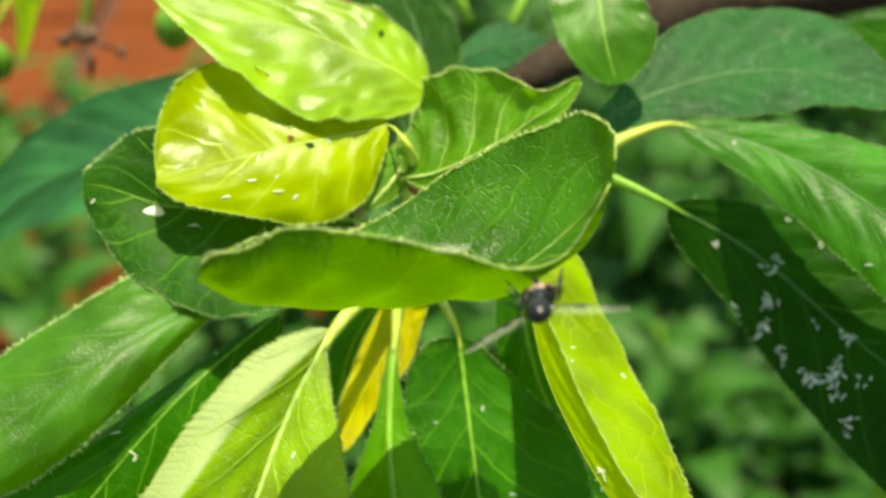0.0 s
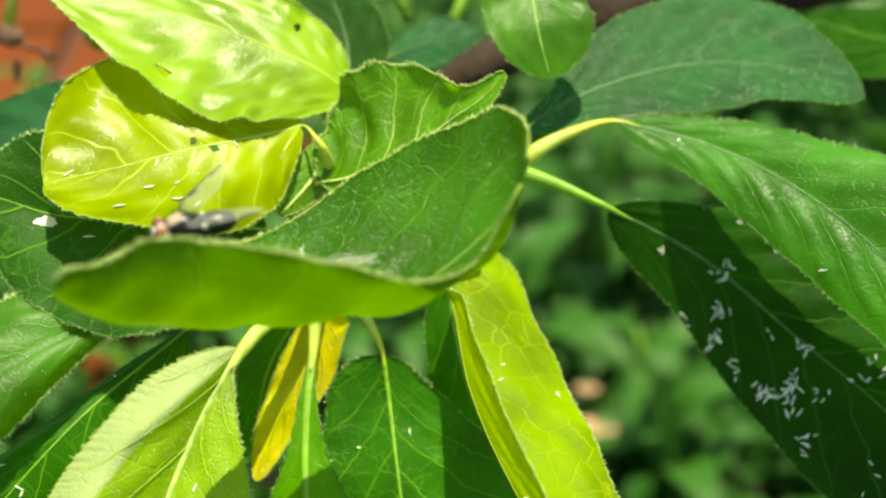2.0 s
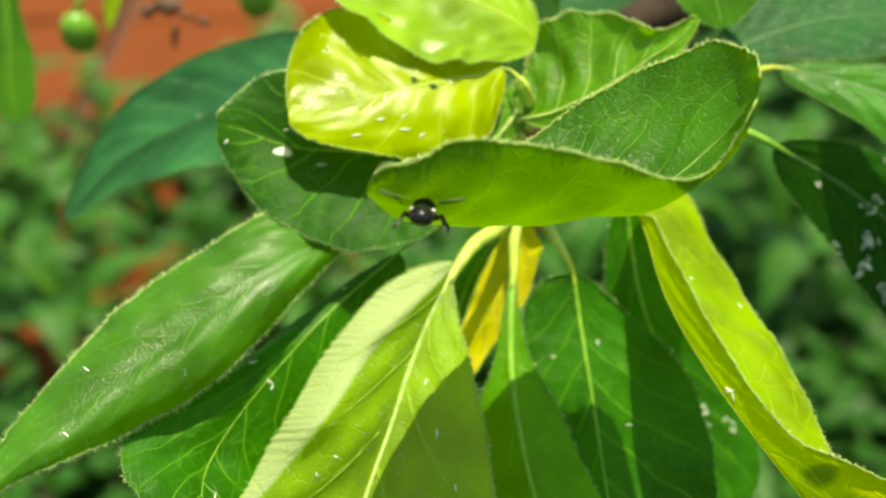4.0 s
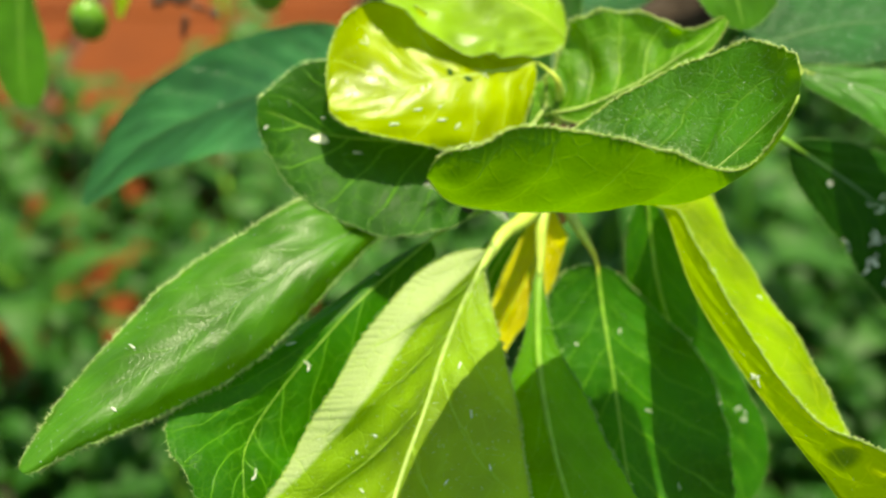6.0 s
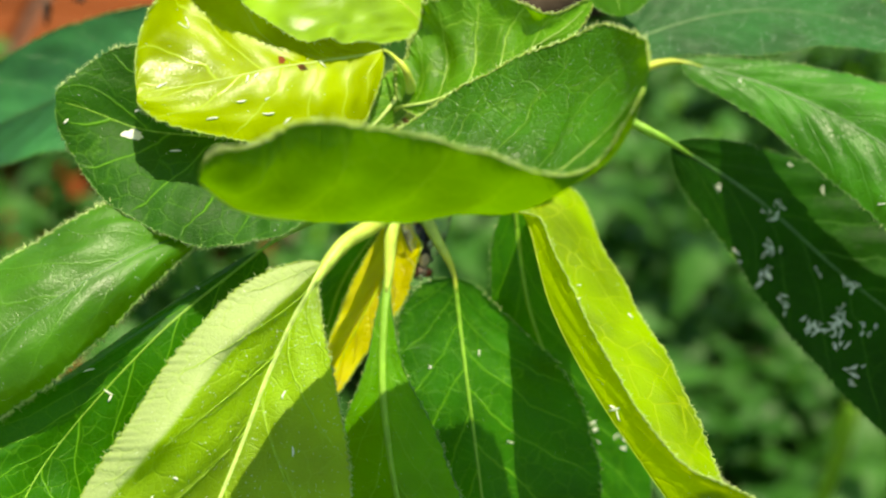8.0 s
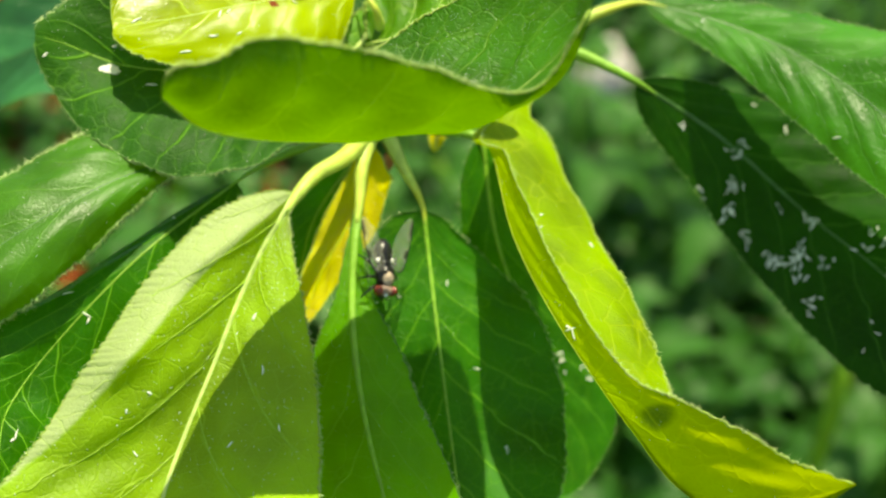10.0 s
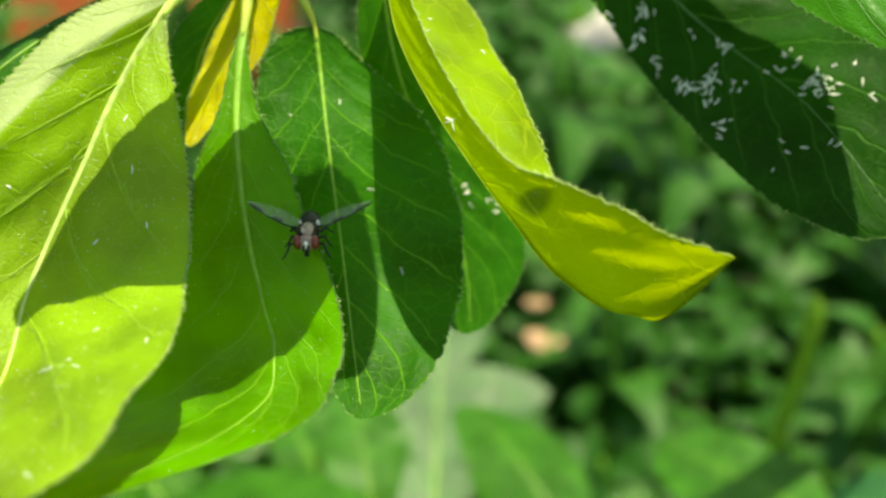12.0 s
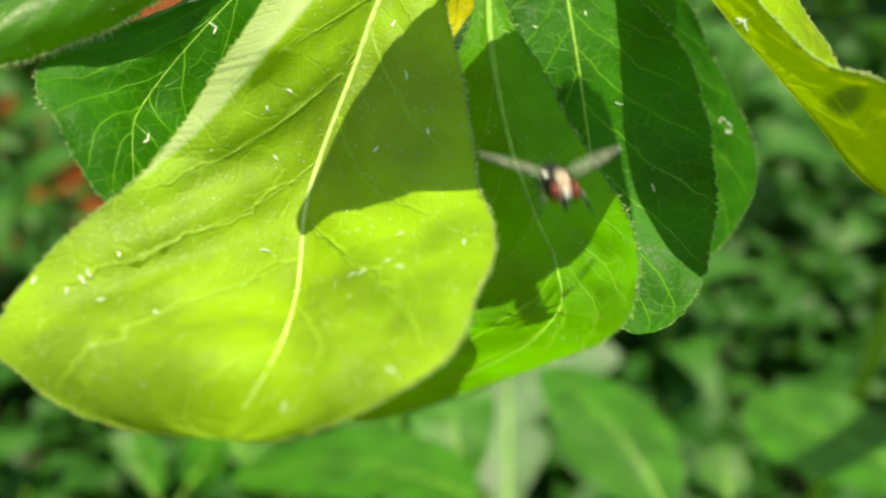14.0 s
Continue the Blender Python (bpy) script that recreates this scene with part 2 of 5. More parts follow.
M_DRY = plain_material("dry_brown", (0.10, 0.05, 0.03), 0.5, 900.0, 0.8, bump=0.001)

M_THORAX = plain_material("fly_dust", (0.42, 0.32, 0.235), 0.3, 2500.0, 0.75, bump=0.00006, col2=(0.32, 0.24, 0.17))
M_FACE = plain_material("fly_face", (0.26, 0.17, 0.13), 0.25, 2500.0, 0.6, bump=0.00005)
M_EYE = plain_material("fly_eye", (0.16, 0.026, 0.016), 0.25, 6000.0, 0.25, bump=0.00003)
M_BLACK = plain_material("fly_black", (0.008, 0.008, 0.009), 0.3, 2000.0, 0.3, spec=0.3, bump=0.00003)
M_WHITE = plain_material("fly_white", (0.78, 0.78, 0.74), 0.1, 2000.0, 0.35, bump=0.00002)


def wing_material():
    m, nt, out = material("fly_wing")
    uv = node(nt, "ShaderNodeUVMap", uv_map="UVMap").outputs[0]
    sep = node(nt, "ShaderNodeSeparateXYZ", {0: uv})
    s, c = sep.outputs[0], sep.outputs[1]
    lead = ramp(nt, c, 0.4, 0.95)
    band = op(nt, "MAXIMUM", op(nt, "MULTIPLY", ramp(nt, s, 0.55, 0.75), ramp(nt, s, 0.92, 1.0, 1.0, 0.0)), op(nt, "MULTIPLY", ramp(nt, s, 0.2, 0.3), ramp(nt, s, 0.4, 0.5, 1.0, 0.0)))
    dark = op(nt, "MULTIPLY", lead, band)
    vein = ramp(nt, op(nt, "ABSOLUTE", op(nt, "SUBTRACT", op(nt, "FRACT", op(nt, "MULTIPLY", c, 4.0)), 0.5)), 0.0, 0.06, 0.7, 0.0)
    k = op(nt, "MAXIMUM", dark, vein)
    col = blend(nt, k, (0.42, 0.42, 0.36), (0.015, 0.013, 0.01))
    bs = node(nt, "ShaderNodeBsdfPrincipled", {"Base Color": col, "Roughness": 0.4, "Specular IOR Level": 0.15})
    tp = node(nt, "ShaderNodeBsdfTransparent")
    fac = op(nt, "ADD", 0.15, op(nt, "MULTIPLY", k, 0.7))
    mix = node(nt, "ShaderNodeMixShader", {0: fac, 1: tp.outputs[0], 2: bs.outputs[0]})
    nt.links.new(mix.outputs[0], out.inputs[0])
    return m


M_WING = wing_material()


# ---- mesh helpers ----
def mesh_part(name, verts, faces, mat, parent, label="", smooth=True, uvs=None):
    me = bpy.data.meshes.new(name)
    me.from_pydata([tuple(v) for v in verts], [], faces)
    if smooth:
        me.polygons.foreach_set("use_smooth", [True] * len(me.polygons))
    me.materials.append(mat)
    if uvs is not None:
        lay = me.uv_layers.new(name="UVMap")
        idx = np.zeros(len(me.loops), np.int32)
        me.loops.foreach_get("vertex_index", idx)
        lay.data.foreach_set("uv", np.asarray(uvs, np.float32)[idx].ravel())
    me.update()
    ob = new(name, me)
    if parent:
        ob.parent = parent
    if label:
        tagged(ob, label)
    return ob


def thing(name, label, category, group="", kind="", at=(0, 0, 0)):
    ob = new(name)
    ob.empty_display_size = 0.01
    ob.location = at
    return tagged(ob, label, category, group, kind)


def hermite(us, vals, q):
    """Smooth curve through the values at us, for all q."""
    us, vals, q = np.asarray(us, float), np.asarray(vals, float), np.asarray(q, float)
    if vals.ndim == 1:
        vals = vals[:, None]
    d = np.diff(vals, axis=0) / np.diff(us)[:, None]
    tan = np.empty_like(vals)
    tan[0], tan[-1] = d[0], d[-1]
    h = np.diff(us)
    if len(us) > 2:
        tan[1:-1] = (d[:-1] * h[1:, None] + d[1:] * h[:-1, None]) / (h[1:] + h[:-1])[:, None]
    i = np.clip(np.searchsorted(us, q, side="right") - 1, 0, len(us) - 2)
    s = ((q - us[i]) / h[i])[:, None]
    a, b = vals[i], vals[i + 1]
    ta, tb = tan[i] * h[i][:, None], tan[i + 1] * h[i][:, None]
    return (2 * s**3 - 3 * s**2 + 1) * a + (s**3 - 2 * s**2 + s) * ta + (3 * s**2 - 2 * s**3) * b + (s**3 - s**2) * tb


def unit(v):
    return v / np.maximum(np.linalg.norm(v, axis=-1, keepdims=True), 1e-12)


def tube(points, radii, sides=6, flat=1.0, cap=True):
    """Verts and faces of a round bar along points."""
    p = np.asarray(points, float)
    r = np.broadcast_to(np.asarray(radii, float), (len(p),))
    t = unit(np.gradient(p, axis=0))
    ref = np.array([0.31, -0.2, 0.93]) if abs(t[:, 2]).mean() < 0.8 else np.array([1.0, 0.2, 0.1])
    a = unit(np.cross(t, ref))
    b = np.cross(t, a)
    ang = np.linspace(0, 2 * np.pi, sides, endpoint=False)
    v = p[:, None] + r[:, None, None] * (np.cos(ang)[None, :, None] * a[:, None] + flat * np.sin(ang)[None, :, None] * b[:, None])
    v = v.reshape(-1, 3)
    f = []
    for i in range(len(p) - 1):
        for j in range(sides):
            k = (j + 1) % sides
            f.append((i * sides + j, i * sides + k, (i + 1) * sides + k, (i + 1) * sides + j))
    if cap:
        f.append(tuple(range(sides))[::-1])
        f.append(tuple(range((len(p) - 1) * sides, len(p) * sides)))
    return v, f


def joined(pieces):
    vs, fs, n = [], [], 0
    for v, f in pieces:
        vs.append(np.asarray(v))
        fs += [tuple(i + n for i in x) for x in f]
        n += len(v)
    return np.concatenate(vs), fs


class Blade:
    """A leaf blade lofted over its midrib: rows of (u, midrib point, span to one margin, span to the other), in millimetres."""

    def __init__(self, rows, veins=7, slant=0.34, bow=0.0, bow2=None, quilt=0.012, wave=0.02, teeth=52, tooth=0.34, seed=1, point=False, lobes=0, crease=None, crumple=0.018):
        self.us = np.array([r[0] for r in rows], float)
        self.mid = np.array([r[1] for r in rows], float) / 1000
        self.dirs, self.wid = [], []
        for k in (2, 3):
            s = np.array([np.array(r[k], float) / 1000 if len(r) > k else (0, 0, 0) for r in rows])
            w = np.linalg.norm(s, axis=1)
            d = unit(s)
            d[0], d[-1] = d[1], d[-2]
            self.dirs.append(d)
            self.wid.append(w)
        self.veins, self.slant, self.bow, self.quilt, self.wave = veins, slant, (bow, bow if bow2 is None else bow2), quilt, wave
        self.teeth, self.tooth, self.seed, self.point, self.lobes = teeth, tooth / 1000, seed, point, lobes
        self.crease, self.crumple = crease, crumple

    def at(self, u, v):
        """Points for arrays u (0 to 1) and v (-1 to 1)."""
        u, v = np.broadcast_arrays(np.asarray(u, float), np.asarray(v, float))
        shape = u.shape
        u, v = u.ravel(), v.ravel()
        m = hermite(self.us, self.mid, u)
        e = 1e-3
        t = unit(hermite(self.us, self.mid, np.clip(u + e, 0, 1)) - hermite(self.us, self.mid, np.clip(u - e, 0, 1)))
        out = np.empty((len(u), 3))
        for side in (0, 1):
            sel = v < 0 if side == 0 else v >= 0
            if not sel.any():
                continue
            uu, a = u[sel], np.abs(v[sel])
            d = unit(hermite(self.us, self.dirs[side], uu))
            w2 = hermite(self.us, self.wid[side] ** 2, uu)[:, 0]
            w1 = hermite(self.us, self.wid[side], uu)[:, 0]
            w = np.sqrt(np.maximum(w2, 0))
            if self.point:
                far = np.clip((uu - 0.6) / 0.3, 0, 1)
                w = w * (1 - far) + np.maximum(w1, 0) * far
            if self.lobes:
                w = w * (0.3 + 0.7 * np.abs(np.sin(np.pi * (uu * self.lobes - 0.25 * a))) ** 0.8)
            w0 = w
            ph = uu * self.teeth + 0.4 * np.sin(uu * 31 + self.seed) + 0.3 * np.sin(uu * 67 + 2 * self.seed)
            saw = (ph % 1.0)
            saw = saw ** 0.7 * (1 - saw ** 8) * (1 + 0.35 * np.sin(uu * 43 + side + self.seed))
            w = w + self.tooth * (saw - 0.4) * np.clip(w / 0.003, 0, 1) * (a ** 6)
            nrm = unit(np.cross(t[sel], d)) * (1 if side == 0 else -1)
            off = self.bow[side] * w0 * 4 * a * (1 - a)
            vp = self.veins * (uu - self.slant * a + 0.22 * self.slant * a * a) + (0.43 if side else 0.0)
            off = off - self.quilt * w0 * np.cos(2 * np.pi * vp) * np.sin(np.pi * np.clip(a, 0, 1)) ** 0.7
            off = off + self.wave * w * a**2 * np.sin(uu * 17 + self.seed * 2.1 + side * 1.3) + 0.6 * self.wave * w * a**3 * np.sin(uu * 41 + self.seed)
            k = self.seed * 1.7 + side * 2.3
            off = off + self.crumple * w * a * (np.sin(uu * 21 + a * 5 + k) * np.sin(a * 7 - uu * 9 + k) + 0.6 * np.sin(uu * 47 - a * 13 + 2 * k) * np.sin(a * 11 + uu * 15 + k))
            if self.crease and self.crease[0] == side:
                top = np.interp(uu, self.crease[1], self.crease[2])
                tall = np.interp(uu, self.crease[1], self.crease[3])
                off = off - tall * w0 * np.where(a < top, a / top, (1 - a) / np.maximum(1 - top, 0.02)) ** 0.85
            out[sel] = m[sel] + d * (w * a)[:, None] + nrm * off[:, None]
        return out.reshape(*shape, 3)

    def normal(self, u, v):
        e = 2e-3
        a = self.at(min(u + e, 1), v) - self.at(max(u - e, 0), v)
        b = self.at(u, min(v + 0.03, 1)) - self.at(u, max(v - 0.03, -1))
        n = unit(np.cross(a, b))
        return n


EYE = np.array((0.0, 0.0, 0.65))


def leaf(parent, rows, mat, label, stalk=None, holes=(), rib=None, margin=None, hairs=260, hair=0.45, rib_r=0.42, nu=208, nv=13, stalk_r=0.75,
         raised=False, margin_r=0.09, **kw):
    """A leaf under its shoot: blade, and on it midrib, margin, side veins, hairs and stalk. Returns the Blade."""
    b = Blade(rows, **kw)
    rng = random.Random(b.seed)
    s = np.linspace(0, 1, nu + 1)
    us = 0.5 * s + 0.5 * (0.5 - 0.5 * np.cos(np.pi * s))
    vs = np.linspace(-1, 1, 2 * nv + 1)
    vs = np.sign(vs) * np.abs(vs) ** 0.9
    g = b.at(us[:, None], vs[None, :])
    n = 2 * nv + 1
    uu, vv = np.broadcast_arrays(us[:, None], vs[None, :])
    uvs = np.stack([uu.ravel(), vv.ravel() * 0.5 + 0.5], 1)
    faces = []
    for i in range(nu):
        for j in range(2 * nv):
            cu, cv = (us[i] + us[i + 1]) / 2, (vs[j] + vs[j + 1]) / 2
            if any(((cu - h[0]) / h[2]) ** 2 + ((cv - h[1]) / h[3]) ** 2 < 1 for h in holes):
                continue
            faces.append((i * n + j, i * n + j + 1, (i + 1) * n + j + 1, (i + 1) * n + j))
    blade = mesh_part("leaf", g.reshape(-1, 3), faces, mat, parent, label, uvs=uvs)
    rib = rib or M_RIB
    margin = margin or (M_MARGIN_DARK if rib in (M_RIB_GREEN, M_RIB_DULL) else M_MARGIN)
    # midrib, tapering to the tip
    q = np.linspace(0.0, 0.97, 60)
    mid = b.at(q, np.zeros_like(q))
    across = unit(b.at(q, np.full_like(q, 0.06)) - b.at(q, np.full_like(q, -0.06)))
    up = unit(np.cross(np.gradient(mid, axis=0), across))
    turn = np.linspace(0, 2 * np.pi, 10, endpoint=False)
    r = (rib_r / 1000 * (1.0 - 0.85 * q ** 0.8))[:, None, None]
    v = mid[:, None] + r * (np.cos(turn)[None, :, None] * across[:, None] * 0.95 + 0.42 * np.sin(turn)[None, :, None] * up[:, None])
    f = [(i * 10 + j, i * 10 + (j + 1) % 10, i * 10 + 10 + (j + 1) % 10, i * 10 + 10 + j) for i in range(len(q) - 1) for j in range(10)]
    mesh_part("midrib", v.reshape(-1, 3), f, rib, blade)
    # side veins
    for side in (-1, 1):
        for k in range(b.veins):
            a = np.linspace(0.02, 0.86, 9)
            uv = (k + 0.5 - (0.43 if side > 0 else 0)) / b.veins - 0.25 / b.veins + b.slant * a - 0.22 * b.slant * a * a
            ok = (uv > 0.04) & (uv < 0.96)
            if ok.sum() < 4:
                continue
            p = b.at(uv[ok], side * a[ok])
            if raised:
                mesh_part("side_vein", *tube(p, 0.07e-3 * (1 - 0.8 * a[ok]), 5, cap=False), M_VEIN, blade)
    # thickened margin with its fringe of hairs
    for side in (-1, 1):
        q = us[1:-1]
        e = b.at(q, np.full_like(q, side))
        v, f = tube(e, margin_r / 1000 * (0.62 + 0.25 * np.sin(q * 143 + b.seed)), 5, cap=False)
        mesh_part("margin", v, f, margin, blade)
    if hairs:
        # pale gland on every tooth
        gv, gf = [], []
        for side in (-1, 1):
            ug = np.linspace(0.03, 0.99, int(b.teeth * 1.1)) + 0.3 / b.teeth * np.sin(np.arange(int(b.teeth * 1.1)) * 2.4 + b.seed)
            for p, q in zip(b.at(np.clip(ug, 0, 0.995), np.full_like(ug, side * 1.0)), ug):
                r = margin_r / 1000 * (1.0 + 0.45 * math.sin(q * 331) + 0.25 * math.sin(q * 977))
                i = len(gv)
                gv += [p + r * np.array(d) for d in ((1, 0, 0), (0, 1, 0), (-1, 0, 0), (0, -1, 0), (0, 0, 1), (0, 0, -1))]
                gf += [(i + j, i + (j + 1) % 4, i + 4) for j in range(4)] + [(i + (j + 1) % 4, i + j, i + 5) for j in range(4)]
        mesh_part("teeth", gv, gf, margin if margin is M_MARGIN else M_TOOTH, blade)
        hv, hf = [], []
        for k in range(hairs):
            side = rng.choice((-1, 1))
            u = rng.random() ** 0.9 * 0.97 + 0.02
            p0, p1 = b.at(u, side * 0.93), b.at(u, side * 1.0)
            d = unit(p1 - p0) + np.array([rng.gauss(0, 0.5) for _ in range(3)])
            d = unit(d) * hair / 1000 * rng.uniform(0.4, 1.2)
            w = np.array([rng.gauss(0, 1) for _ in range(3)])
            w = unit(np.cross(d, w)) * 0.028e-3
            w2 = unit(np.cross(d, w)) * 0.028e-3
            i = len(hv)
            hv += [p1 + w, p1 - 0.5 * w + w2, p1 - 0.5 * w - w2, p1 + d]
            hf += [(i, i + 1, i + 3), (i + 1, i + 2, i + 3), (i + 2, i, i + 3)]
        mesh_part("hairs", hv, hf, M_HAIR, blade)
    if stalk:
        pts = [np.array(p) / 1000 for p in stalk] + [b.at(0.0, 0.0), b.at(0.05, 0.0)]
        k = np.concatenate([[0], np.cumsum(np.linalg.norm(np.diff(pts, axis=0), axis=1))])
        k = k / k[-1]
        c = hermite(k, pts, np.linspace(0, 1, 22))
        rr = np.interp(np.linspace(0, 1, 22), [0, 0.85, 1], [stalk_r * 1.25, rib_r * 1.02, rib_r * 0.5]) / 1000
        v, f = tube(c, rr, 8)
        mesh_part("stalk", v, f, M_PETIOLE if rib in (M_RIB, M_RIB_LIME) or stalk_r >= 0.8 else M_RIB_GREEN, blade)
    return b


# ---- ground and wall ----
def ground_material():
    m, nt, out = material("soil")
    obj = node(nt, "ShaderNodeTexCoord").outputs["Object"]
    a, b = noise_tex(nt, obj, 60.0, 8.0, 0.7), noise_tex(nt, obj, 6.0, 4.0)
    c = blend(nt, ramp(nt, a, 0.3, 0.7), (0.02, 0.015, 0.01), (0.07, 0.05, 0.033))
    c = blend(nt, ramp(nt, b, 0.4, 0.7), c, (0.05, 0.04, 0.028))
    bp = node(nt, "ShaderNodeBump", {"Height": a, "Strength": 1.0, "Distance": 0.015})
    bs = node(nt, "ShaderNodeBsdfPrincipled", {"Base Color": c, "Roughness": 0.95, "Normal": bp.outputs[0]})
    nt.links.new(bs.outputs[0], out.inputs[0])
    return m


def make_ground():
    xs = np.concatenate([[-400, -60, -8, -3], np.linspace(-1.6, 1.8, 70), [3, 8, 60, 400]])
    ys = np.concatenate([[-400, -60, -8, -2], np.linspace(-0.8, 2.4, 66), [4, 9, 60, 400]])
    v, f = [], []
    for y in ys:
        for x in xs:
            z = 0.02 * noise.noise((x * 4, y * 4, 0)) + 0.008 * noise.noise((x * 17, y * 17, 3))
            v.append((x, y, z))
    w = len(xs)
    for j in range(len(ys) - 1):
        for i in range(w - 1):
            f.append((j * w + i, j * w + i + 1, (j + 1) * w + i + 1, (j + 1) * w + i))
    ob = mesh_part("ground", v, f, ground_material(), None)
    tagged(ob, "dark bare soil under the weeds", "ground", kind="structure")


make_ground()


def bevel_box(size, bevel=0.003):
    bm = bmesh.new()
    bmesh.ops.create_cube(bm, size=1.0)
    bmesh.ops.scale(bm, vec=size, verts=bm.verts)
    bmesh.ops.bevel(bm, geom=bm.edges[:], offset=bevel, segments=1, affect="EDGES")
    v = [tuple(x.co) for x in bm.verts]
    f = [tuple(y.index for y in x.verts) for x in bm.faces]
    bm.free()
    return v, f


def tile_material():
    m, nt, out = material("terracotta")
    obj = node(nt, "ShaderNodeTexCoord").outputs["Object"]
    rnd = node(nt, "ShaderNodeObjectInfo").outputs["Random"]
    st = node(nt, "ShaderNodeVectorMath", {0: obj, 1: (3.0, 40.0, 10.0)}, operation="MULTIPLY").outputs[0]
    g, b = noise_tex(nt, st, 4.0, 6.0, 0.65), noise_tex(nt, obj, 9.0, 5.0, 0.65)
    c = blend(nt, ramp(nt, g, 0.25, 0.75), (0.105, 0.024, 0.006), (0.15, 0.037, 0.009))
    c = blend(nt, ramp(nt, b, 0.45, 0.75, 0.0, 0.7), c, (0.085, 0.022, 0.007))
    c = blend(nt, ramp(nt, rnd, 0.0, 1.0, 0.0, 0.35), c, (0.125, 0.032, 0.008))
    bp = node(nt, "ShaderNodeBump", {"Height": g, "Strength": 0.4, "Distance": 0.003})
    bs = node(nt, "ShaderNodeBsdfPrincipled", {"Base Color": c, "Roughness": 0.9, "Specular IOR Level": 0.1, "Normal": bp.outputs[0]})
    nt.links.new(bs.outputs[0], out.inputs[0])
    return m


def make_path():
    bed = mesh_part("path", *bevel_box((3.90, 1.567, 0.05), 0.004), plain_material("mortar", (0.07, 0.03, 0.018), 0.3, 90.0, 0.95, bump=0.003), None, smooth=False)
    bed.location = (-2.03, 1.3265, 0.0)
    tagged(bed, "sunlit path of terracotta paving tiles beyond the weeds", "path", kind="structure")
    mat = tile_material()
    first = None
    for i in range(12):
        for j in range(5):
            if first is None:
                v, f = bevel_box((0.312, 0.297, 0.03), 0.004)
                ob = first = mesh_part("tile", v, f, mat, bed, smooth=False)
            else:
                ob = new("tile", first.data)
                ob.parent = bed
            ob.location = (1.773 - 0.322 * i + 0.006 * math.sin(i * 3 + j), -0.6135 + 0.307 * j, 0.026 + 0.002 * math.sin(i + 2.3 * j))


make_path()


# ---- the shoot ----
shoot = thing("plum_shoot", "leafy plum shoot with curled aphid-bitten green leaves", "plum shoot", at=(0, 0, 0))
# the spur from which all stalks spring
SPUR = (-3.0, 85.2, 589.2)
leaf_yellow = leaf(shoot, [
    (0, (-5.6, 88.9, 601.4)),
    (0.1, (-7, 87.8, 601.6), (0.2, 2, 0.3), (1, -2.4, -2.2)),
    (0.25, (-10, 86.2, 601.9), (0.2, 3.6, 0.5), (3.1, -3.8, -3.8)),
    (0.5, (-15, 84, 602.2), (-1.3, 6.7, 3.3), (3.8, -5.1, -5.2)),
    (0.75, (-20.7, 82, 601.8), (-2.4, 9.1, 5.2), (1.7, -4.1, -3)),
    (0.92, (-25.3, 80.5, 601.6), (-1.3, 4.7, 3.3), (-0.2, -1.7, -1.1)),
    (1, (-26.5, 80, 601.5)),
], M_LIME, "glossy lime-yellow leaf with small holes and shed skins", stalk=[(-2.5, 89.6, 591.3), (-4.0, 86.5, 601.6)],
                   holes=[(0.47, -0.12, 0.016, 0.06), (0.40, 0.06, 0.02, 0.05)], bow=0.06, bow2=-0.10, seed=1, veins=6, hairs=700, wave=0.05, rib_r=0.13, nu=230, nv=26, margin_r=0.13)
leaf_top = leaf(shoot, [
    (0, (-1.5, 95.1, 600.8)),
    (0.12, (-3.3, 95.3, 602.7), (0.7, 4.4, 1.3), (-1.8, -5.8, -0.6)),
    (0.4, (-9.9, 96.5, 605.8), (2.3, 5.2, 1.5), (-1.4, -10.3, -2)),
    (0.7, (-18.8, 97.2, 609.1), (0.9, 4, 0.8), (-1.6, -8.1, -1.8)),
    (0.9, (-26.4, 97.2, 611.7), (0.9, 1.5, 0.1), (-0.2, -3.2, -0.7)),
    (1, (-30.2, 97.1, 613.2)),
], M_YOUNG, "shiny pointed young leaf catching the sun", stalk=[(-1.8, 90.4, 590.7), (-1.9, 88.6, 599.4)],
                holes=[(0.31, -0.62, 0.014, 0.07)], bow=0.03, bow2=0.05, seed=2, veins=7, hairs=600, point=True, quilt=0.007, crumple=0.03, wave=0.05, rib_r=0.12, nu=230, nv=24, rib=M_PETIOLE)
leaf_curl = leaf(shoot, [
    (0, (-3.7, 85, 597.8)),
    (0.2, (-1, 83.7, 599.3), (-2.5, 5.3, 1.6), (0.6, -1.8, -0.7)),
    (0.4, (2.4, 83.1, 601.5), (-4, 8.5, 2.5), (0.7, -2.1, -0.9)),
    (0.6, (5.8, 83.5, 603.5), (-3.8, 7.7, 3), (0.5, -1.9, -0.7)),
    (0.8, (8.8, 84.1, 605.6), (-1.7, 3.7, 1.4), (0.5, -1.4, -0.8)),
    (0.92, (10.7, 84.5, 606.9), (-1.1, 1, 0.5), (0.4, -1.1, -0.5)),
    (1, (12.7, 85.4, 608.7)),
], M_BRIGHT, "small cupped leaf with a ragged eaten tip", stalk=[(-2.2, 88.9, 590.4)], bow=-0.12, seed=3, veins=5, hairs=900, rib_r=0.18, margin_r=0.14, tooth=0.7, quilt=0.03, wave=0.06)
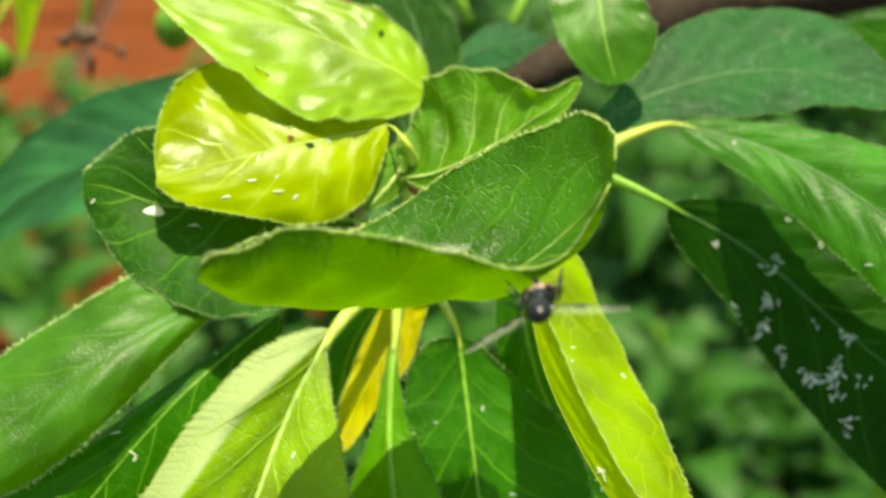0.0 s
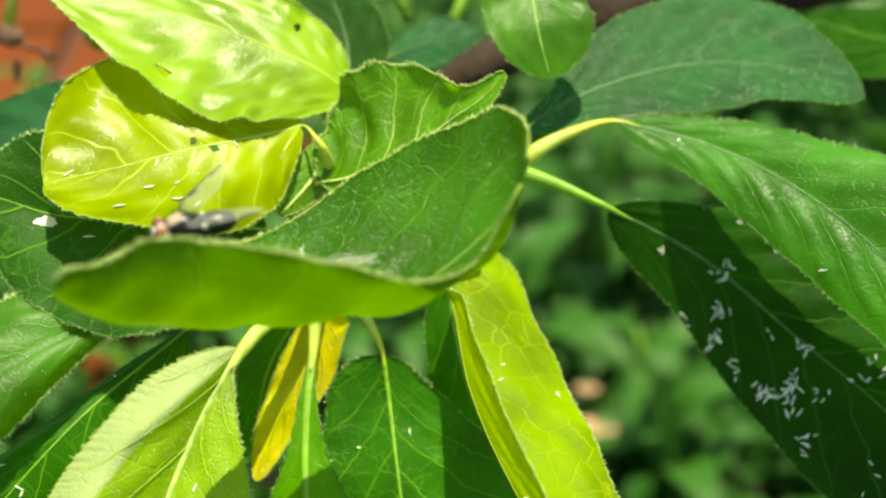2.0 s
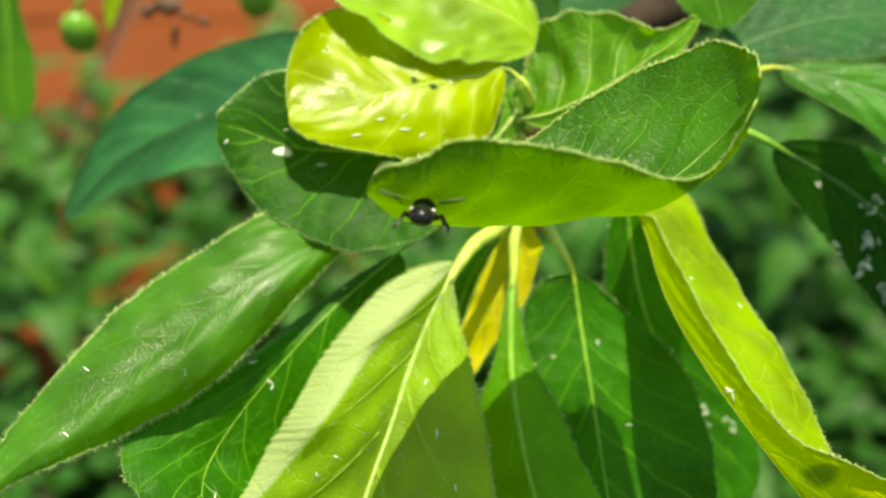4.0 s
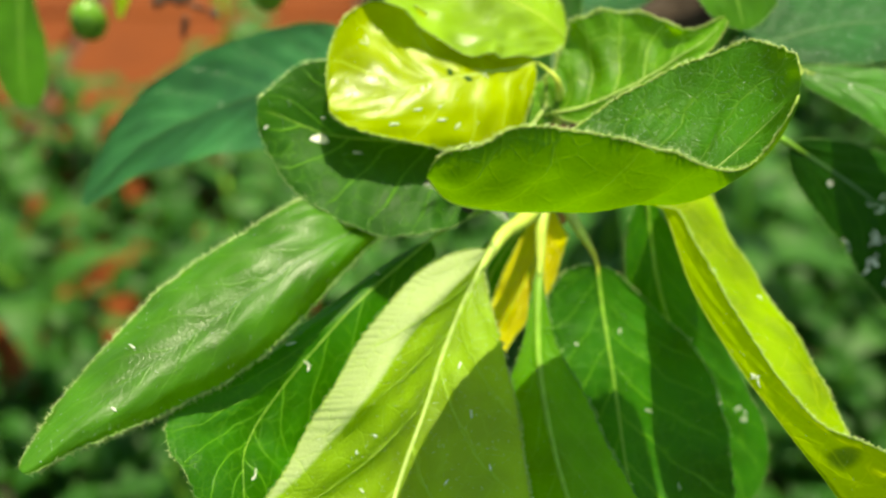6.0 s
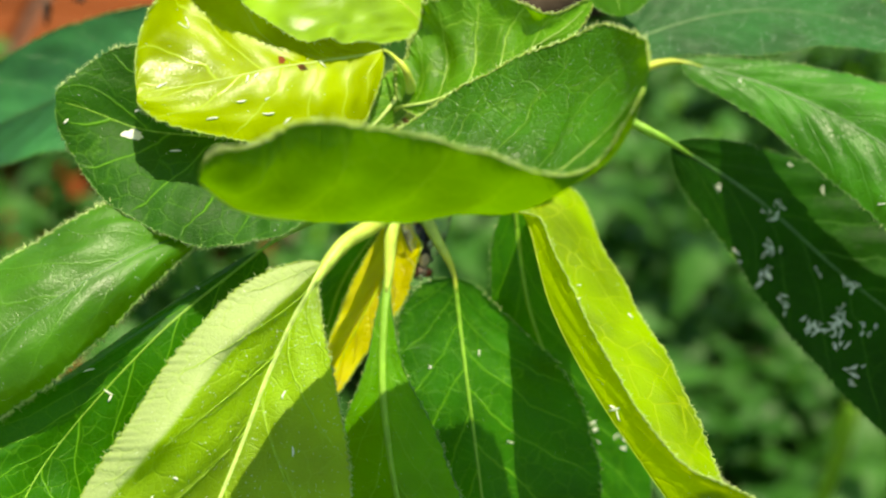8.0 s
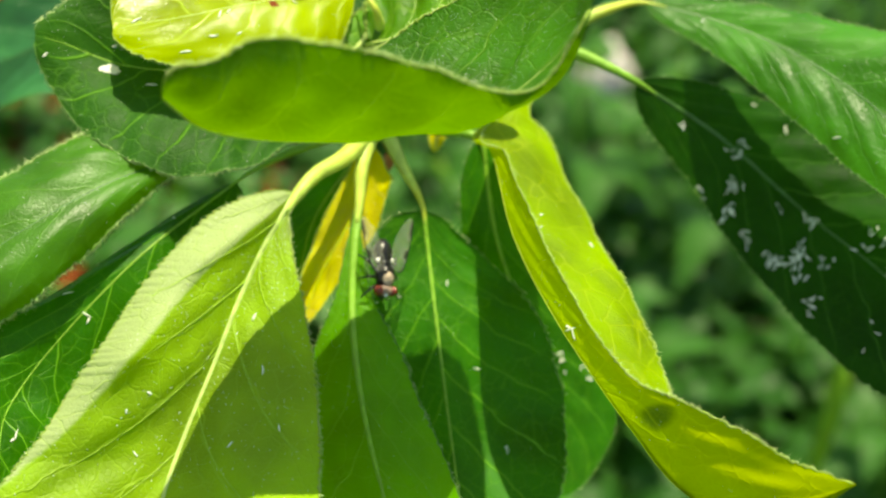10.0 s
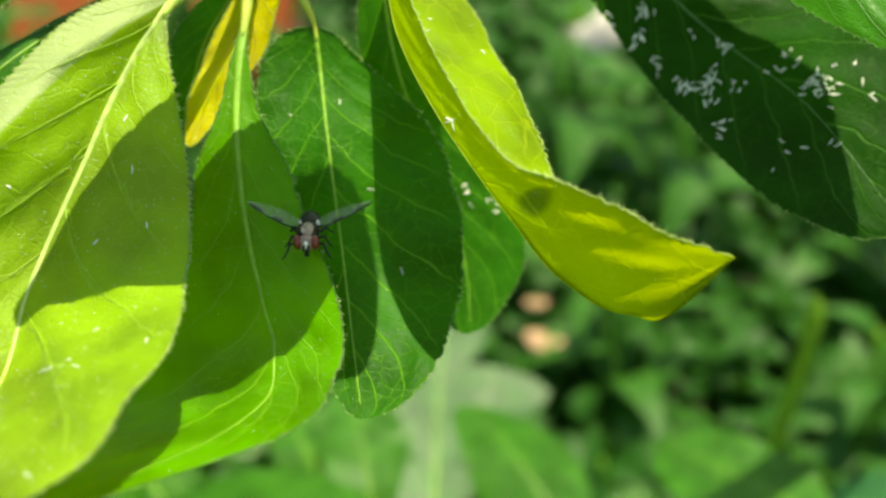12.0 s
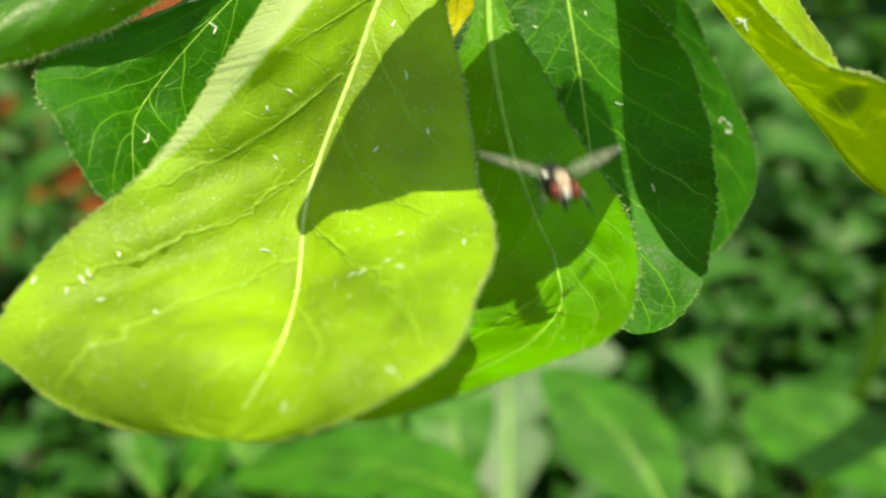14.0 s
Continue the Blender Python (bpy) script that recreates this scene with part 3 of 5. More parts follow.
leaf_front = leaf(shoot, [
    (0, (-17.1, 55.7, 610.4)),
    (0.12, (-15.3, 57.8, 606.6), (2.2, 5.4, 1.7), (1, -2.3, 6.6)),
    (0.35, (-8, 60.5, 603.5), (1.2, 8.5, 0.8), (-0.4, -5.1, 11.7)),
    (0.6, (-0.3, 61.2, 604.1), (2.6, 12.5, 3.9), (-0.1, -6.3, 9.8)),
    (0.8, (6, 62.6, 605.6), (3.6, 11.6, 5.9), (-1.1, -6.9, 6)),
    (0.93, (11.1, 64.7, 609.6), (1.4, 5.1, 4.5), (-1.5, -5.2, 1)),
    (1, (12.2, 62.3, 614.5)),
], M_FOLD, "large folded leaf with its underside turned up", bow=-0.10, bow2=-0.16, seed=4, veins=6, hairs=1100, hair=0.45, margin_r=0.12, tooth=0.42, rib_r=0.2, quilt=0.02, crumple=0.012, wave=0.008)
leaf_left = leaf(shoot, [
    (0, (-8.8, 83, 594)),
    (0.25, (-14.8, 82.7, 595), (-0.6, 4.2, 3.5), (-0.1, -9.8, -3.2)),
    (0.5, (-20.6, 82.3, 595.8), (-0.7, 6.1, 5.8), (-0.3, -10.8, -3.7)),
    (0.75, (-27.6, 82.1, 596.8), (-0.6, 4.6, 5.6), (-0.1, -8.4, -3.1)),
    (0.92, (-32, 81.6, 599.2), (-0.6, 1.6, 2), (-0.4, -3.4, -2.5)),
    (1, (-33.7, 80.7, 600.4)),
], M_LEFT, "broad leaf darkened for shade, with a pale patch and hairy margin", stalk=[SPUR], bow=-0.05, rib=M_RIB_GREEN, rib_r=0.24, seed=5, veins=6, hairs=900)
leaf_back = leaf(shoot, [
    (0, (-23.1, 100.4, 592.4)),
    (0.3, (-31.8, 105.3, 588.6), (1.1, 6.6, 4.9), (-1.3, -4.7, -5.7)),
    (0.6, (-45, 109.2, 581.8), (-0.3, 6.1, 5.7), (-1.2, -4.7, -4.2)),
    (0.85, (-56.3, 109.1, 575), (-1.2, 3.4, 4.1), (0.8, -1.9, -2.3)),
    (1, (-63.7, 107.4, 567.9)),
], M_TEAL, "long blue-green drooping leaf", bow=0.10, seed=6, veins=9, hairs=120, quilt=0.012, rib=M_RIB_DULL, rib_r=0.22, margin=M_MARGIN_DARK, stalk=[(-7.5, 90.4, 590.5)])
leaf_low_left = leaf(shoot, [
    (0, (-21.6, 74.1, 591.5)),
    (0.15, (-26.2, 70.1, 592.1), (-2.5, 4.5, 1.6), (2, -0.6, -2)),
    (0.3, (-30.8, 66.1, 591.5), (-2.9, 5.4, 1.3), (2.7, -1.6, -3.2)),
    (0.5, (-36.6, 61, 589.9), (-3.4, 5.8, 0.9), (3.3, -1.9, -3.6)),
    (0.75, (-42.8, 55.1, 588.6), (-3.3, 4, -0.4), (2.1, -1.6, -2.9)),
    (0.92, (-47.6, 50, 587.4), (-2.2, 1.5, -0.8), (0.9, -0.9, -1.1)),
    (1, (-50.3, 46.8, 586.3)),
], M_MID, "rolled green leaf with a furry margin", stalk=[SPUR], bow=-0.10, bow2=-0.26, rib=M_RIB_DULL, margin=M_TOOTH, rib_r=0.1, seed=7, veins=7, hairs=3000, hair=0.75, quilt=0.012, crumple=0.03)
leaf_under = leaf(shoot, [
    (0, (-16.4, 76.5, 587.4)),
    (0.3, (-24.8, 67.1, 585.2), (-6, -2.1, -1.2), (4.4, -1.2, -5.9)),
    (0.6, (-32.9, 56.8, 580.2), (-6.8, -2.6, 4.5), (5.5, 1.2, -4.6)),
    (0.85, (-33, 50, 579.9), (-4, -1.7, 2.4), (3.9, 2.9, -4)),
    (1, (-32.3, 45.5, 576.7)),
], M_DARK, "dark leaf with a sunlit edge under its neighbours", stalk=[SPUR], bow=-0.06, rib=M_RIB_GREEN, rib_r=0.16, seed=8, veins=7, hairs=260)
leaf_big = leaf(shoot, [
    (0, (-10.3, 72.6, 588.9)),
    (0.08, (-12, 69.8, 587.6), (-3.1, 0, 2.9), (1, 0.5, 0.3)),
    (0.2, (-14.1, 65.7, 585.3), (-6.8, -1, 3), (4, 0.2, 0.6)),
    (0.4, (-16.8, 58.7, 581.3), (-9.5, -2.8, 3), (8.8, -2, 0)),
    (0.6, (-20.1, 49.7, 576), (-11.9, -3, 4), (12.9, -1.8, 2.8)),
    (0.8, (-20.5, 39.2, 574.8), (-18.9, -2.5, 2.4), (12.4, -6.8, 7.9)),
    (0.93, (-21.2, 29.4, 579), (-16.3, 2.2, -2.8), (7.5, -4.2, 2.4)),
    (1, (-23.8, 26.6, 575.8)),
], M_BIG, "large bright green leaf with raised veins and curled tip", stalk=[SPUR, (-6.3, 78.3, 589.0), (-8.8, 75.3, 589.2)], bow=-0.05, quilt=0.022, crease=(0, (0.0, 0.08, 0.2, 0.4, 0.56, 1.0), (0.3, 0.42, 0.62, 0.78, 0.9, 0.9), (0.0, 0.2, 0.32, 0.3, 0.0, 0.0)), seed=9, veins=6, hairs=1100,
                holes=[(0.665, 0.10, 0.008, 0.03)], rib_r=0.62, stalk_r=0.9, nu=330, raised=True, teeth=80, tooth=0.34)
leaf_behind = leaf(shoot, [
    (0, (-5.3, 82.2, 586.3)),
    (0.5, (-9.6, 78.6, 580.4), (-2.8, -0.3, 0.9), (2.5, 0.7, -0.5)),
    (1, (-11.6, 73.4, 572.7)),
], M_DARK, "narrow olive leaf behind the stalks", stalk=[SPUR], rib=M_RIB_GREEN, rib_r=0.24, seed=10, veins=5, hairs=120)
leaf_dying = leaf(shoot, [
    (0, (-3.9, 82.1, 588)),
    (0.15, (-4, 80.7, 586.3), (-1.8, 0.2, -0.5), (1.9, -0.8, 0.3)),
    (0.35, (-5, 78, 583.4), (-3, 0, -0.8), (3.2, 0.2, 2.1)),
    (0.6, (-7.4, 74.4, 580.2), (-2.4, 0.4, -0.8), (2.9, -0.5, 0.4)),
    (0.85, (-9.3, 71.7, 577.1), (-1.4, 0.3, -0.1), (1.8, -0.1, 0.3)),
    (1, (-10.2, 69.1, 575.4)),
], M_YELLOW, "shrivelled yellow leaf with brown specks", stalk=[SPUR], bow=0.1, seed=11, veins=5, hairs=90, wave=0.05, rib=M_RIB_LIME, rib_r=0.2)
leaf_mid = leaf(shoot, [
    (0, (-4.7, 76, 585.4)),
    (0.1, (-5.1, 72.1, 583.2), (-0.8, 0, -0.1), (0.8, 0, 0.1)),
    (0.2, (-5.2, 67.6, 580.2), (-1.8, 0, -0.3), (2, 0.1, 0.3)),
    (0.33, (-4.7, 62.6, 577.4), (-4, 1.5, -0.8), (4.5, -0.6, 0.4)),
    (0.48, (-3.5, 56.8, 574.3), (-6, 1.9, -1.3), (5.9, -1.6, 1.5)),
    (0.6, (-2.1, 51.6, 572.5), (-8.9, 3, -2.4), (6.8, -3.9, 2.8)),
    (0.75, (-0.7, 45.9, 571.6), (-12, 3.7, -3.9), (5.1, -4.5, 2.9)),
    (0.88, (-1.9, 39.6, 572.2), (-12.8, 3.4, -4.3), (3.5, -4.2, 3)),
    (0.96, (-7.2, 32.6, 575.5), (-8.8, 1.7, -2.4), (2.9, -1.9, 1.8)),
    (1, (-15.3, 25.8, 578.5)),
], M_HANG, "narrow green leaf hanging on a straight stalk", stalk=[SPUR, (-4.5, 79.2, 587.5)], bow=0.05, seed=12, veins=6, hairs=360, rib_r=0.45, stalk_r=0.85, rib=M_RIB_GREEN)
leaf_fly = leaf(shoot, [
    (0, (1.6, 76.8, 583.8)),
    (0.12, (2, 74.7, 581.4), (-4.9, 0.9, 0.6), (4.1, 0.3, -0.1)),
    (0.4, (3.1, 67.2, 576), (-6.9, 0.6, 0.1), (10.2, 1.9, 0)),
    (0.65, (4.5, 59.6, 568.9), (-6.5, 0.2, -0.3), (11.1, 2.4, 0.7)),
    (0.85, (5.5, 52, 566), (-3.4, -0.5, -0.1), (8.1, 0.2, 0.2)),
    (1, (6.4, 44.2, 565.7)),
], M_DARK, "dark green toothed leaf with fine veins", stalk=[SPUR, (-0.7, 81.2, 586.4)], bow=0.05, rib=M_RIB_GREEN, rib_r=0.24, seed=13, veins=7, hairs=300, tooth=0.5, stalk_r=0.8)
leaf_rear = leaf(shoot, [
    (0, (7.7, 84.2, 586.7)),
    (0.25, (9.4, 78.4, 578.7), (-3.8, 1.7, 1.6), (3.2, 1, 1.5)),
    (0.55, (13.9, 72.4, 569.1), (-4.9, -1.3, -0.4), (4.9, 2.2, 1.4)),
    (0.8, (16.5, 67.5, 562.2), (-4.3, -1.7, -0.8), (6.3, 1.3, 0.5)),
    (1, (17.2, 62.6, 556.7)),
], M_DARK, "dull green leaf with grey scurf", stalk=[(2.8, 87.3, 586.8)], rib=M_RIB_GREEN, rib_r=0.24, seed=14, veins=7, hairs=140)
leaf_strip = leaf(shoot, [
    (0, (11.3, 87.1, 591.8)),
    (0.04, (6.8, 80.8, 591.2), (5.5, 4.6, -0.4), (0.5, -0.5, 0.2)),
    (0.12, (7.8, 77.6, 590.8), (6.1, 4.8, -1.8), (1.1, -1.7, 1.1)),
    (0.3, (9.3, 68.1, 588.5), (8.1, 4.9, -2.8), (1.9, -2.3, 2.2)),
    (0.5, (12.6, 59, 586.3), (7.7, 4, -1.8), (2.4, -2.5, 1.8)),
    (0.62, (15.2, 54.2, 584.8), (6.6, 2.3, -1.4), (2.8, -1.9, 1.9)),
    (0.74, (18.1, 50.1, 582.8), (4, 3.1, 0), (3.1, -0.5, 4.2)),
    (0.85, (22.3, 46.6, 579.3), (2.1, 3.4, 1.7), (3.1, 0.4, 7.3)),
    (0.93, (27.1, 44.4, 578), (0.9, 2.2, 2.5), (1.8, 0.3, 8)),
    (0.98, (31, 43.3, 580.1), (0.1, 0.8, 2.3), (0.4, 0.4, 5.6)),
    (1, (33.5, 42.7, 585.6)),
], M_STRIP, "twisted yellow-green leaf lit from behind", stalk_r=0.5, stalk=[(7.1, 96.4, 593.9), (10.2, 89.3, 593.8)], seed=15, veins=8, hairs=1000, bow=0.04, rib_r=0.13, rib=M_RIB_LIME, margin=M_MARGIN, point=True, nu=220, nv=24, margin_r=0.14)
# shade of the arching leaf above is painted into this blade's colour
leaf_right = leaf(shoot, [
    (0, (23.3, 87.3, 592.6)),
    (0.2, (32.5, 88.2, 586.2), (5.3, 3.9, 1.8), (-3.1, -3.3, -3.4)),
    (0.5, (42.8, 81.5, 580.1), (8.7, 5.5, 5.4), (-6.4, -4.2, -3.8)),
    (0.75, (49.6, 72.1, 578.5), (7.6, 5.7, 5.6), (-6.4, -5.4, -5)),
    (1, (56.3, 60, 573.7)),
], M_SHADED, "drooping leaf darkened for shade, sprinkled with white shed skins", stalk=[(13.3, 91.0, 595.1), (18.4, 88.9, 594.3)], bow=0.04, seed=16, veins=7, hairs=260, quilt=0.012,
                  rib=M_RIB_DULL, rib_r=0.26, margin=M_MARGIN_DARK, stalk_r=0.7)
leaf_side = leaf(shoot, [
    (0, (24.9, 95.1, 597.4)),
    (0.2, (32.4, 91.9, 597), (1.4, 2.3, 1.2), (-1.9, -2.6, -1.7)),
    (0.5, (41, 83.4, 596.4), (3.4, 4.7, 2.7), (-3.3, -2.9, -3.6)),
    (0.75, (46.8, 74.1, 594.8), (5.6, 5.3, 5), (-2.6, -3.2, -4)),
    (1, (53.2, 61.2, 592.1)),
], M_SIDE, "wrinkled green leaf arching outwards", stalk=[(13.3, 90.6, 594.6), (19.2, 93.5, 596.8)], bow=0.10, seed=17, veins=8, hairs=240, quilt=0.018, rib=M_RIB_DULL, rib_r=0.22,
                 margin=M_MARGIN_DARK, stalk_r=0.9)
leaf_dusty = leaf(shoot, [
    (0, (15.2, 94, 597.2)),
    (0.2, (20.6, 97.6, 598.6), (-1.1, 2.4, 1.3), (3.4, -2.1, -0.8)),
    (0.45, (30.5, 101, 600), (-1.7, 7.6, 2.8), (2, -4.7, -2.4)),
    (0.75, (42.2, 101.6, 599.6), (0.5, 7.7, 3.1), (-0.6, -3.8, -1.5)),
    (1, (50.2, 98.8, 598)),
], M_GREY, "large dusty grey-green leaf", stalk=[(12.8, 92.0, 594.7)], seed=18, veins=9, hairs=160, rib=M_RIB_DULL, rib_r=0.22)
leaf_small = leaf(shoot, [
    (0, (15.7, 109.7, 614.7)),
    (0.5, (16.1, 102.5, 609.2), (-5, -0, 0.1), (4.1, 0, -0.1)),
    (0.85, (16.8, 96.6, 605.4), (-4, -0.4, -0.4), (5, 1.3, -0.2)),
    (1, (17.7, 94.4, 602.7)),
], M_MID, "small rounded leaf hanging from above", seed=19, veins=5, hairs=240, rib=M_RIB_GREEN, stalk=[(15.1, 117.7, 619.5)])
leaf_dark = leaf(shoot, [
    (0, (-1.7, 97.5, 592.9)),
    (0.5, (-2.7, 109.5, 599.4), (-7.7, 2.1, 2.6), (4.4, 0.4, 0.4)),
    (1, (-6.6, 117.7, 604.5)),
], M_SHADED, "dark shaded leaf at the back", rib=M_RIB_DULL, rib_r=0.24, seed=20, veins=6, hairs=90, stalk=[(-1.5, 89.6, 589.7)])
leaf_far = leaf(shoot, [
    (0, (1.6, 117, 592.6)),
    (0.5, (8.5, 122.7, 591.5), (-0.7, 1.9, 2.2), (0.7, -2.1, -2.5)),
    (1, (16, 123.8, 589.5)),
], M_TEAL, "blue-green leaf in the shade", seed=21, veins=6, hairs=0, rib=M_RIB_DULL, rib_r=0.22, stalk=[(-1.6, 100.3, 588.5)])
leaf_bud = leaf(shoot, [
    (0, (-2.8, 89.8, 599.2)),
    (0.5, (-4.5, 85.8, 597.7), (-1.7, 0.9, 1.1), (1.3, 0.3, -1.3)),
    (1, (-7.3, 82, 596.3)),
], M_BRIGHT, "tiny leaf beside the bud", seed=22, veins=4, hairs=60, nu=70, nv=6)

BACK = dict(hairs=0, nu=60, nv=6, rib=M_RIB_GREEN, rib_r=0.24, veins=7)
leaf(shoot, [
    (0, (-79.7, 150.9, 591.5)),
    (0.5, (-79.1, 140.9, 579.5), (-3.9, 0.1, -0.1), (2.3, 0.5, 0.7)),
    (0.85, (-78.6, 134.2, 571.5), (-3.3, -0.5, -0.7), (3.5, -1.4, -1.6)),
    (1, (-78.1, 131.6, 568.3)),
], M_MID, "hanging green leaf", seed=24, **BACK)
leaf(shoot, [
    (0, (-59.7, 167.6, 599.6)),
    (0.5, (-63.8, 157.3, 587.5), (-4, -0, 0.1), (2, 1.9, -0.9)),
    (0.8, (-64.9, 151.6, 580.7), (-1.8, -0, 0), (1.8, 0.6, 0.6)),
    (1, (-65.9, 146.9, 575.2)),
], M_STRIP, "narrow leaf with a yellowed edge", seed=25, **BACK)
leaf(shoot, [
    (0, (-66.3, 173.2, 590.9)),
    (0.5, (-74.8, 165.9, 582.4), (-3.7, 1.8, 2.2), (3.7, -3, -3.6)),
    (1, (-83.4, 160.4, 576.1)),
], M_DARK, "shaded leaf behind the fruit", seed=26, **BACK)
leaf(shoot, [
    (0, (74.1, 118.4, 589.7)),
    (0.4, (69, 116, 586.6), (-1.8, -1.1, -1.4), (1.6, 0.6, 0.8)),
    (0.75, (65.1, 116.8, 587.4), (-0.7, -1.3, -1.5), (1.2, 1.3, 1.7)),
    (1, (62.2, 116, 586.4)),
], M_YELLOW, "curled yellow leaf by the branch", seed=27, **BACK)
leaf(shoot, [
    (0, (81.1, 129.5, 587.7)),
    (0.5, (68, 129.3, 587), (-4.7, -2.8, -3.6), (3.1, 2.4, 3)),
    (1, (55, 131.6, 589.3)),
], M_DARK, "dark leaf by the branch", seed=28, **BACK)

# leaves of the next shoot down, well below the first
low_shoot = thing("plum_shoot", "lower leafy plum shoot with glossy sunlit leaves", "plum shoot")
LOW = dict(hairs=0, nu=48, nv=6, rib=M_RIB_GREEN, rib_r=0.5, veins=7, teeth=30)
LOW_FOOT = (40.8, 118.0, 335.8)
leaf(low_shoot, [
    (0, (4.9, 169.3, 358.9)),
    (0.3, (3.4, 180.5, 363.6), (-12.6, 3.5, 1.2), (10.1, 2, 1.5)),
    (0.65, (0.6, 196.3, 365.8), (-13.3, 4.9, -0.3), (14.4, 3.1, 0.2)),
    (1, (-3.2, 218, 366.8)),
], M_LOW, "upright pale green leaf", stalk=[LOW_FOOT], seed=30, **LOW)
leaf(low_shoot, [
    (0, (-10.1, 183.8, 343.9)),
    (0.35, (-15.9, 199.5, 353), (-10.6, -3.9, 2.3), (5.2, 5.4, -1.1)),
    (0.7, (-24.3, 215.1, 354.4), (-6.1, -4.2, 2.3), (10.1, 5.4, -0.7)),
    (1, (-29.2, 229, 354.4)),
], M_LOW, "yellow-green leaf standing behind", stalk=[LOW_FOOT], seed=31, **LOW)
leaf(low_shoot, [
    (0, (62.5, 156.6, 364.9)),
    (0.35, (56.4, 172.9, 367.3), (-18.6, 1.4, -4.5), (14, 5.3, -1.9)),
    (0.7, (45.9, 193.8, 366.9), (-13.4, -0, -2.7), (16.9, 3.7, -2)),
    (1, (34.3, 212.2, 363.8)),
], M_LOW, "glossy leaf half in the sun", stalk=[LOW_FOOT], seed=32, **LOW)
leaf(low_shoot, [
    (0, (7, 149.8, 382.4)),
    (0.3, (-10.9, 160.6, 377.8), (4.1, -14.1, 7.2), (7.6, 11.7, -1.4)),
    (0.65, (-31.6, 169.6, 370.9), (-1.2, -15.2, 5.5), (2.1, 13.1, -0.3)),
    (1, (-64.7, 173.9, 358)),
], M_LOW, "broad leaf lying flat", stalk=[LOW_FOOT], seed=33, **LOW)
leaf(low_shoot, [
    (0, (138.3, 157.9, 372.8)),
    (0.3, (127.1, 167.6, 373.5), (-15.4, -11.4, 2.5), (9.8, 10.2, 0.1)),
    (0.65, (111.5, 180.1, 371), (-16.9, -11.7, 2.1), (9.6, 11.5, 1.5)),
    (1, (96.6, 196.1, 366.3)),
], M_LOW, "broad sunlit leaf with clear veins", stalk=[LOW_FOOT], seed=34, **LOW)
leaf(low_shoot, [
    (0, (183.6, 167.5, 357.5)),
    (0.4, (171.8, 174.6, 356.8), (-4.1, -8.7, -2.5), (0.5, 10.9, 4.5)),
    (1, (154.5, 185.9, 345.5)),
], M_TEAL, "blue-green leaf", stalk=[LOW_FOOT], seed=35, **LOW)
leaf(low_shoot, [
    (0, (83.9, 163.6, 359.5)),
    (0.5, (84.2, 172.4, 361.7), (-8.7, 1, 0.3), (9.5, 1.4, 0.8)),
    (1, (84.4, 179.8, 362.4)),
], M_LOW, "small round leaf", stalk=[LOW_FOOT], seed=36, **LOW)
leaf(low_shoot, [
    (0, (-57.4, 200.6, 313.6)),
    (0.5, (-64.4, 211.9, 317.9), (-12.1, 1.2, 0.3), (12, 4, 1)),
    (1, (-67.4, 220.5, 319.6)),
], M_LOW, "pale small leaf", stalk=[LOW_FOOT], seed=37, **LOW)
leaf(low_shoot, [
    (0, (-99, 199.6, 309)),
    (0.5, (-107.5, 212.3, 314.7), (-9, 3.1, 2.6), (7.8, 5.6, 2.3)),
    (1, (-110.1, 222.3, 317.9)),
], M_LOW, "small green leaf", stalk=[LOW_FOOT], seed=38, **LOW)
leaf(low_shoot, [
    (0, (-89.8, 207.6, 303.7)),
    (0.5, (-83.9, 217.2, 307.3), (-7.2, 4.5, 4.3), (6.5, 0.1, -3.8)),
    (1, (-79.9, 227.8, 311.7)),
], M_DARK, "dark small leaf", stalk=[LOW_FOOT], seed=39, **LOW)
leaf(low_shoot, [
    (0, (-61.4, 213.3, 341.9)),
    (0.5, (-39.6, 221.3, 337.7), (-0.7, 8.6, 1.9), (2.6, -8.6, -1.7)),
    (1, (-20.6, 232.3, 336.5)),
], M_LOW, "narrow green leaf", stalk=[LOW_FOOT], seed=40, **LOW)

thistle = thing("sow_thistle", "grey-green lobed sow thistle among the weeds", "weed")
leaf(thistle, [
    (0, (26, 202.7, 278.6)),
    (0.35, (27.8, 236.3, 285.8), (-20.3, 10, 1.7), (20.2, 3.7, 5.8)),
    (0.65, (29.7, 270.5, 293.6), (-22.4, 13.9, -1.6), (45.8, 6, 10.5)),
    (0.85, (32.8, 296.6, 300), (-15.7, 12.4, 4.8), (21.1, 11.7, 7.1)),
    (1, (33.5, 319.6, 302.9)),
], M_THISTLE, "deeply lobed leaf with a pale midrib", hairs=0, nu=90, nv=7, rib_r=1.0, rib=M_RIB_GREEN, veins=4, lobes=3.0, teeth=24, tooth=1.5, seed=50, margin=M_MARGIN_DARK,
     stalk=[(25.3, 147.7, 248.3)], stalk_r=0.95, point=True)

pts = [np.array(p) / 1000 for p in ((-3.0, 85.1, 589.9), (-1.5, 86.2, 588.8), (-1.4, 90.2, 592.0), (0.8, 96.7, 593.4), (8.1, 110.5, 592.5), (24.3, 132.6, 587.3), (55.6, 164.1, 577.4), (220.7, 261.4, 549.6))] + [np.array((0.36, 0.30, 0.50)), np.array((0.46, 0.34, 0.2)), np.array((0.48, 0.34, -0.02))]
c = hermite(np.linspace(0, 1, len(pts)), pts, np.linspace(0, 1, 80))
rr = np.interp(np.linspace(0, 1, 80), [0, 0.1, 0.4, 0.7, 1], [0.0014, 0.0014, 0.0019, 0.007, 0.018])
mesh_part("twig", *tube(c, rr, 10), M_BARK, shoot, "dark woody twig")


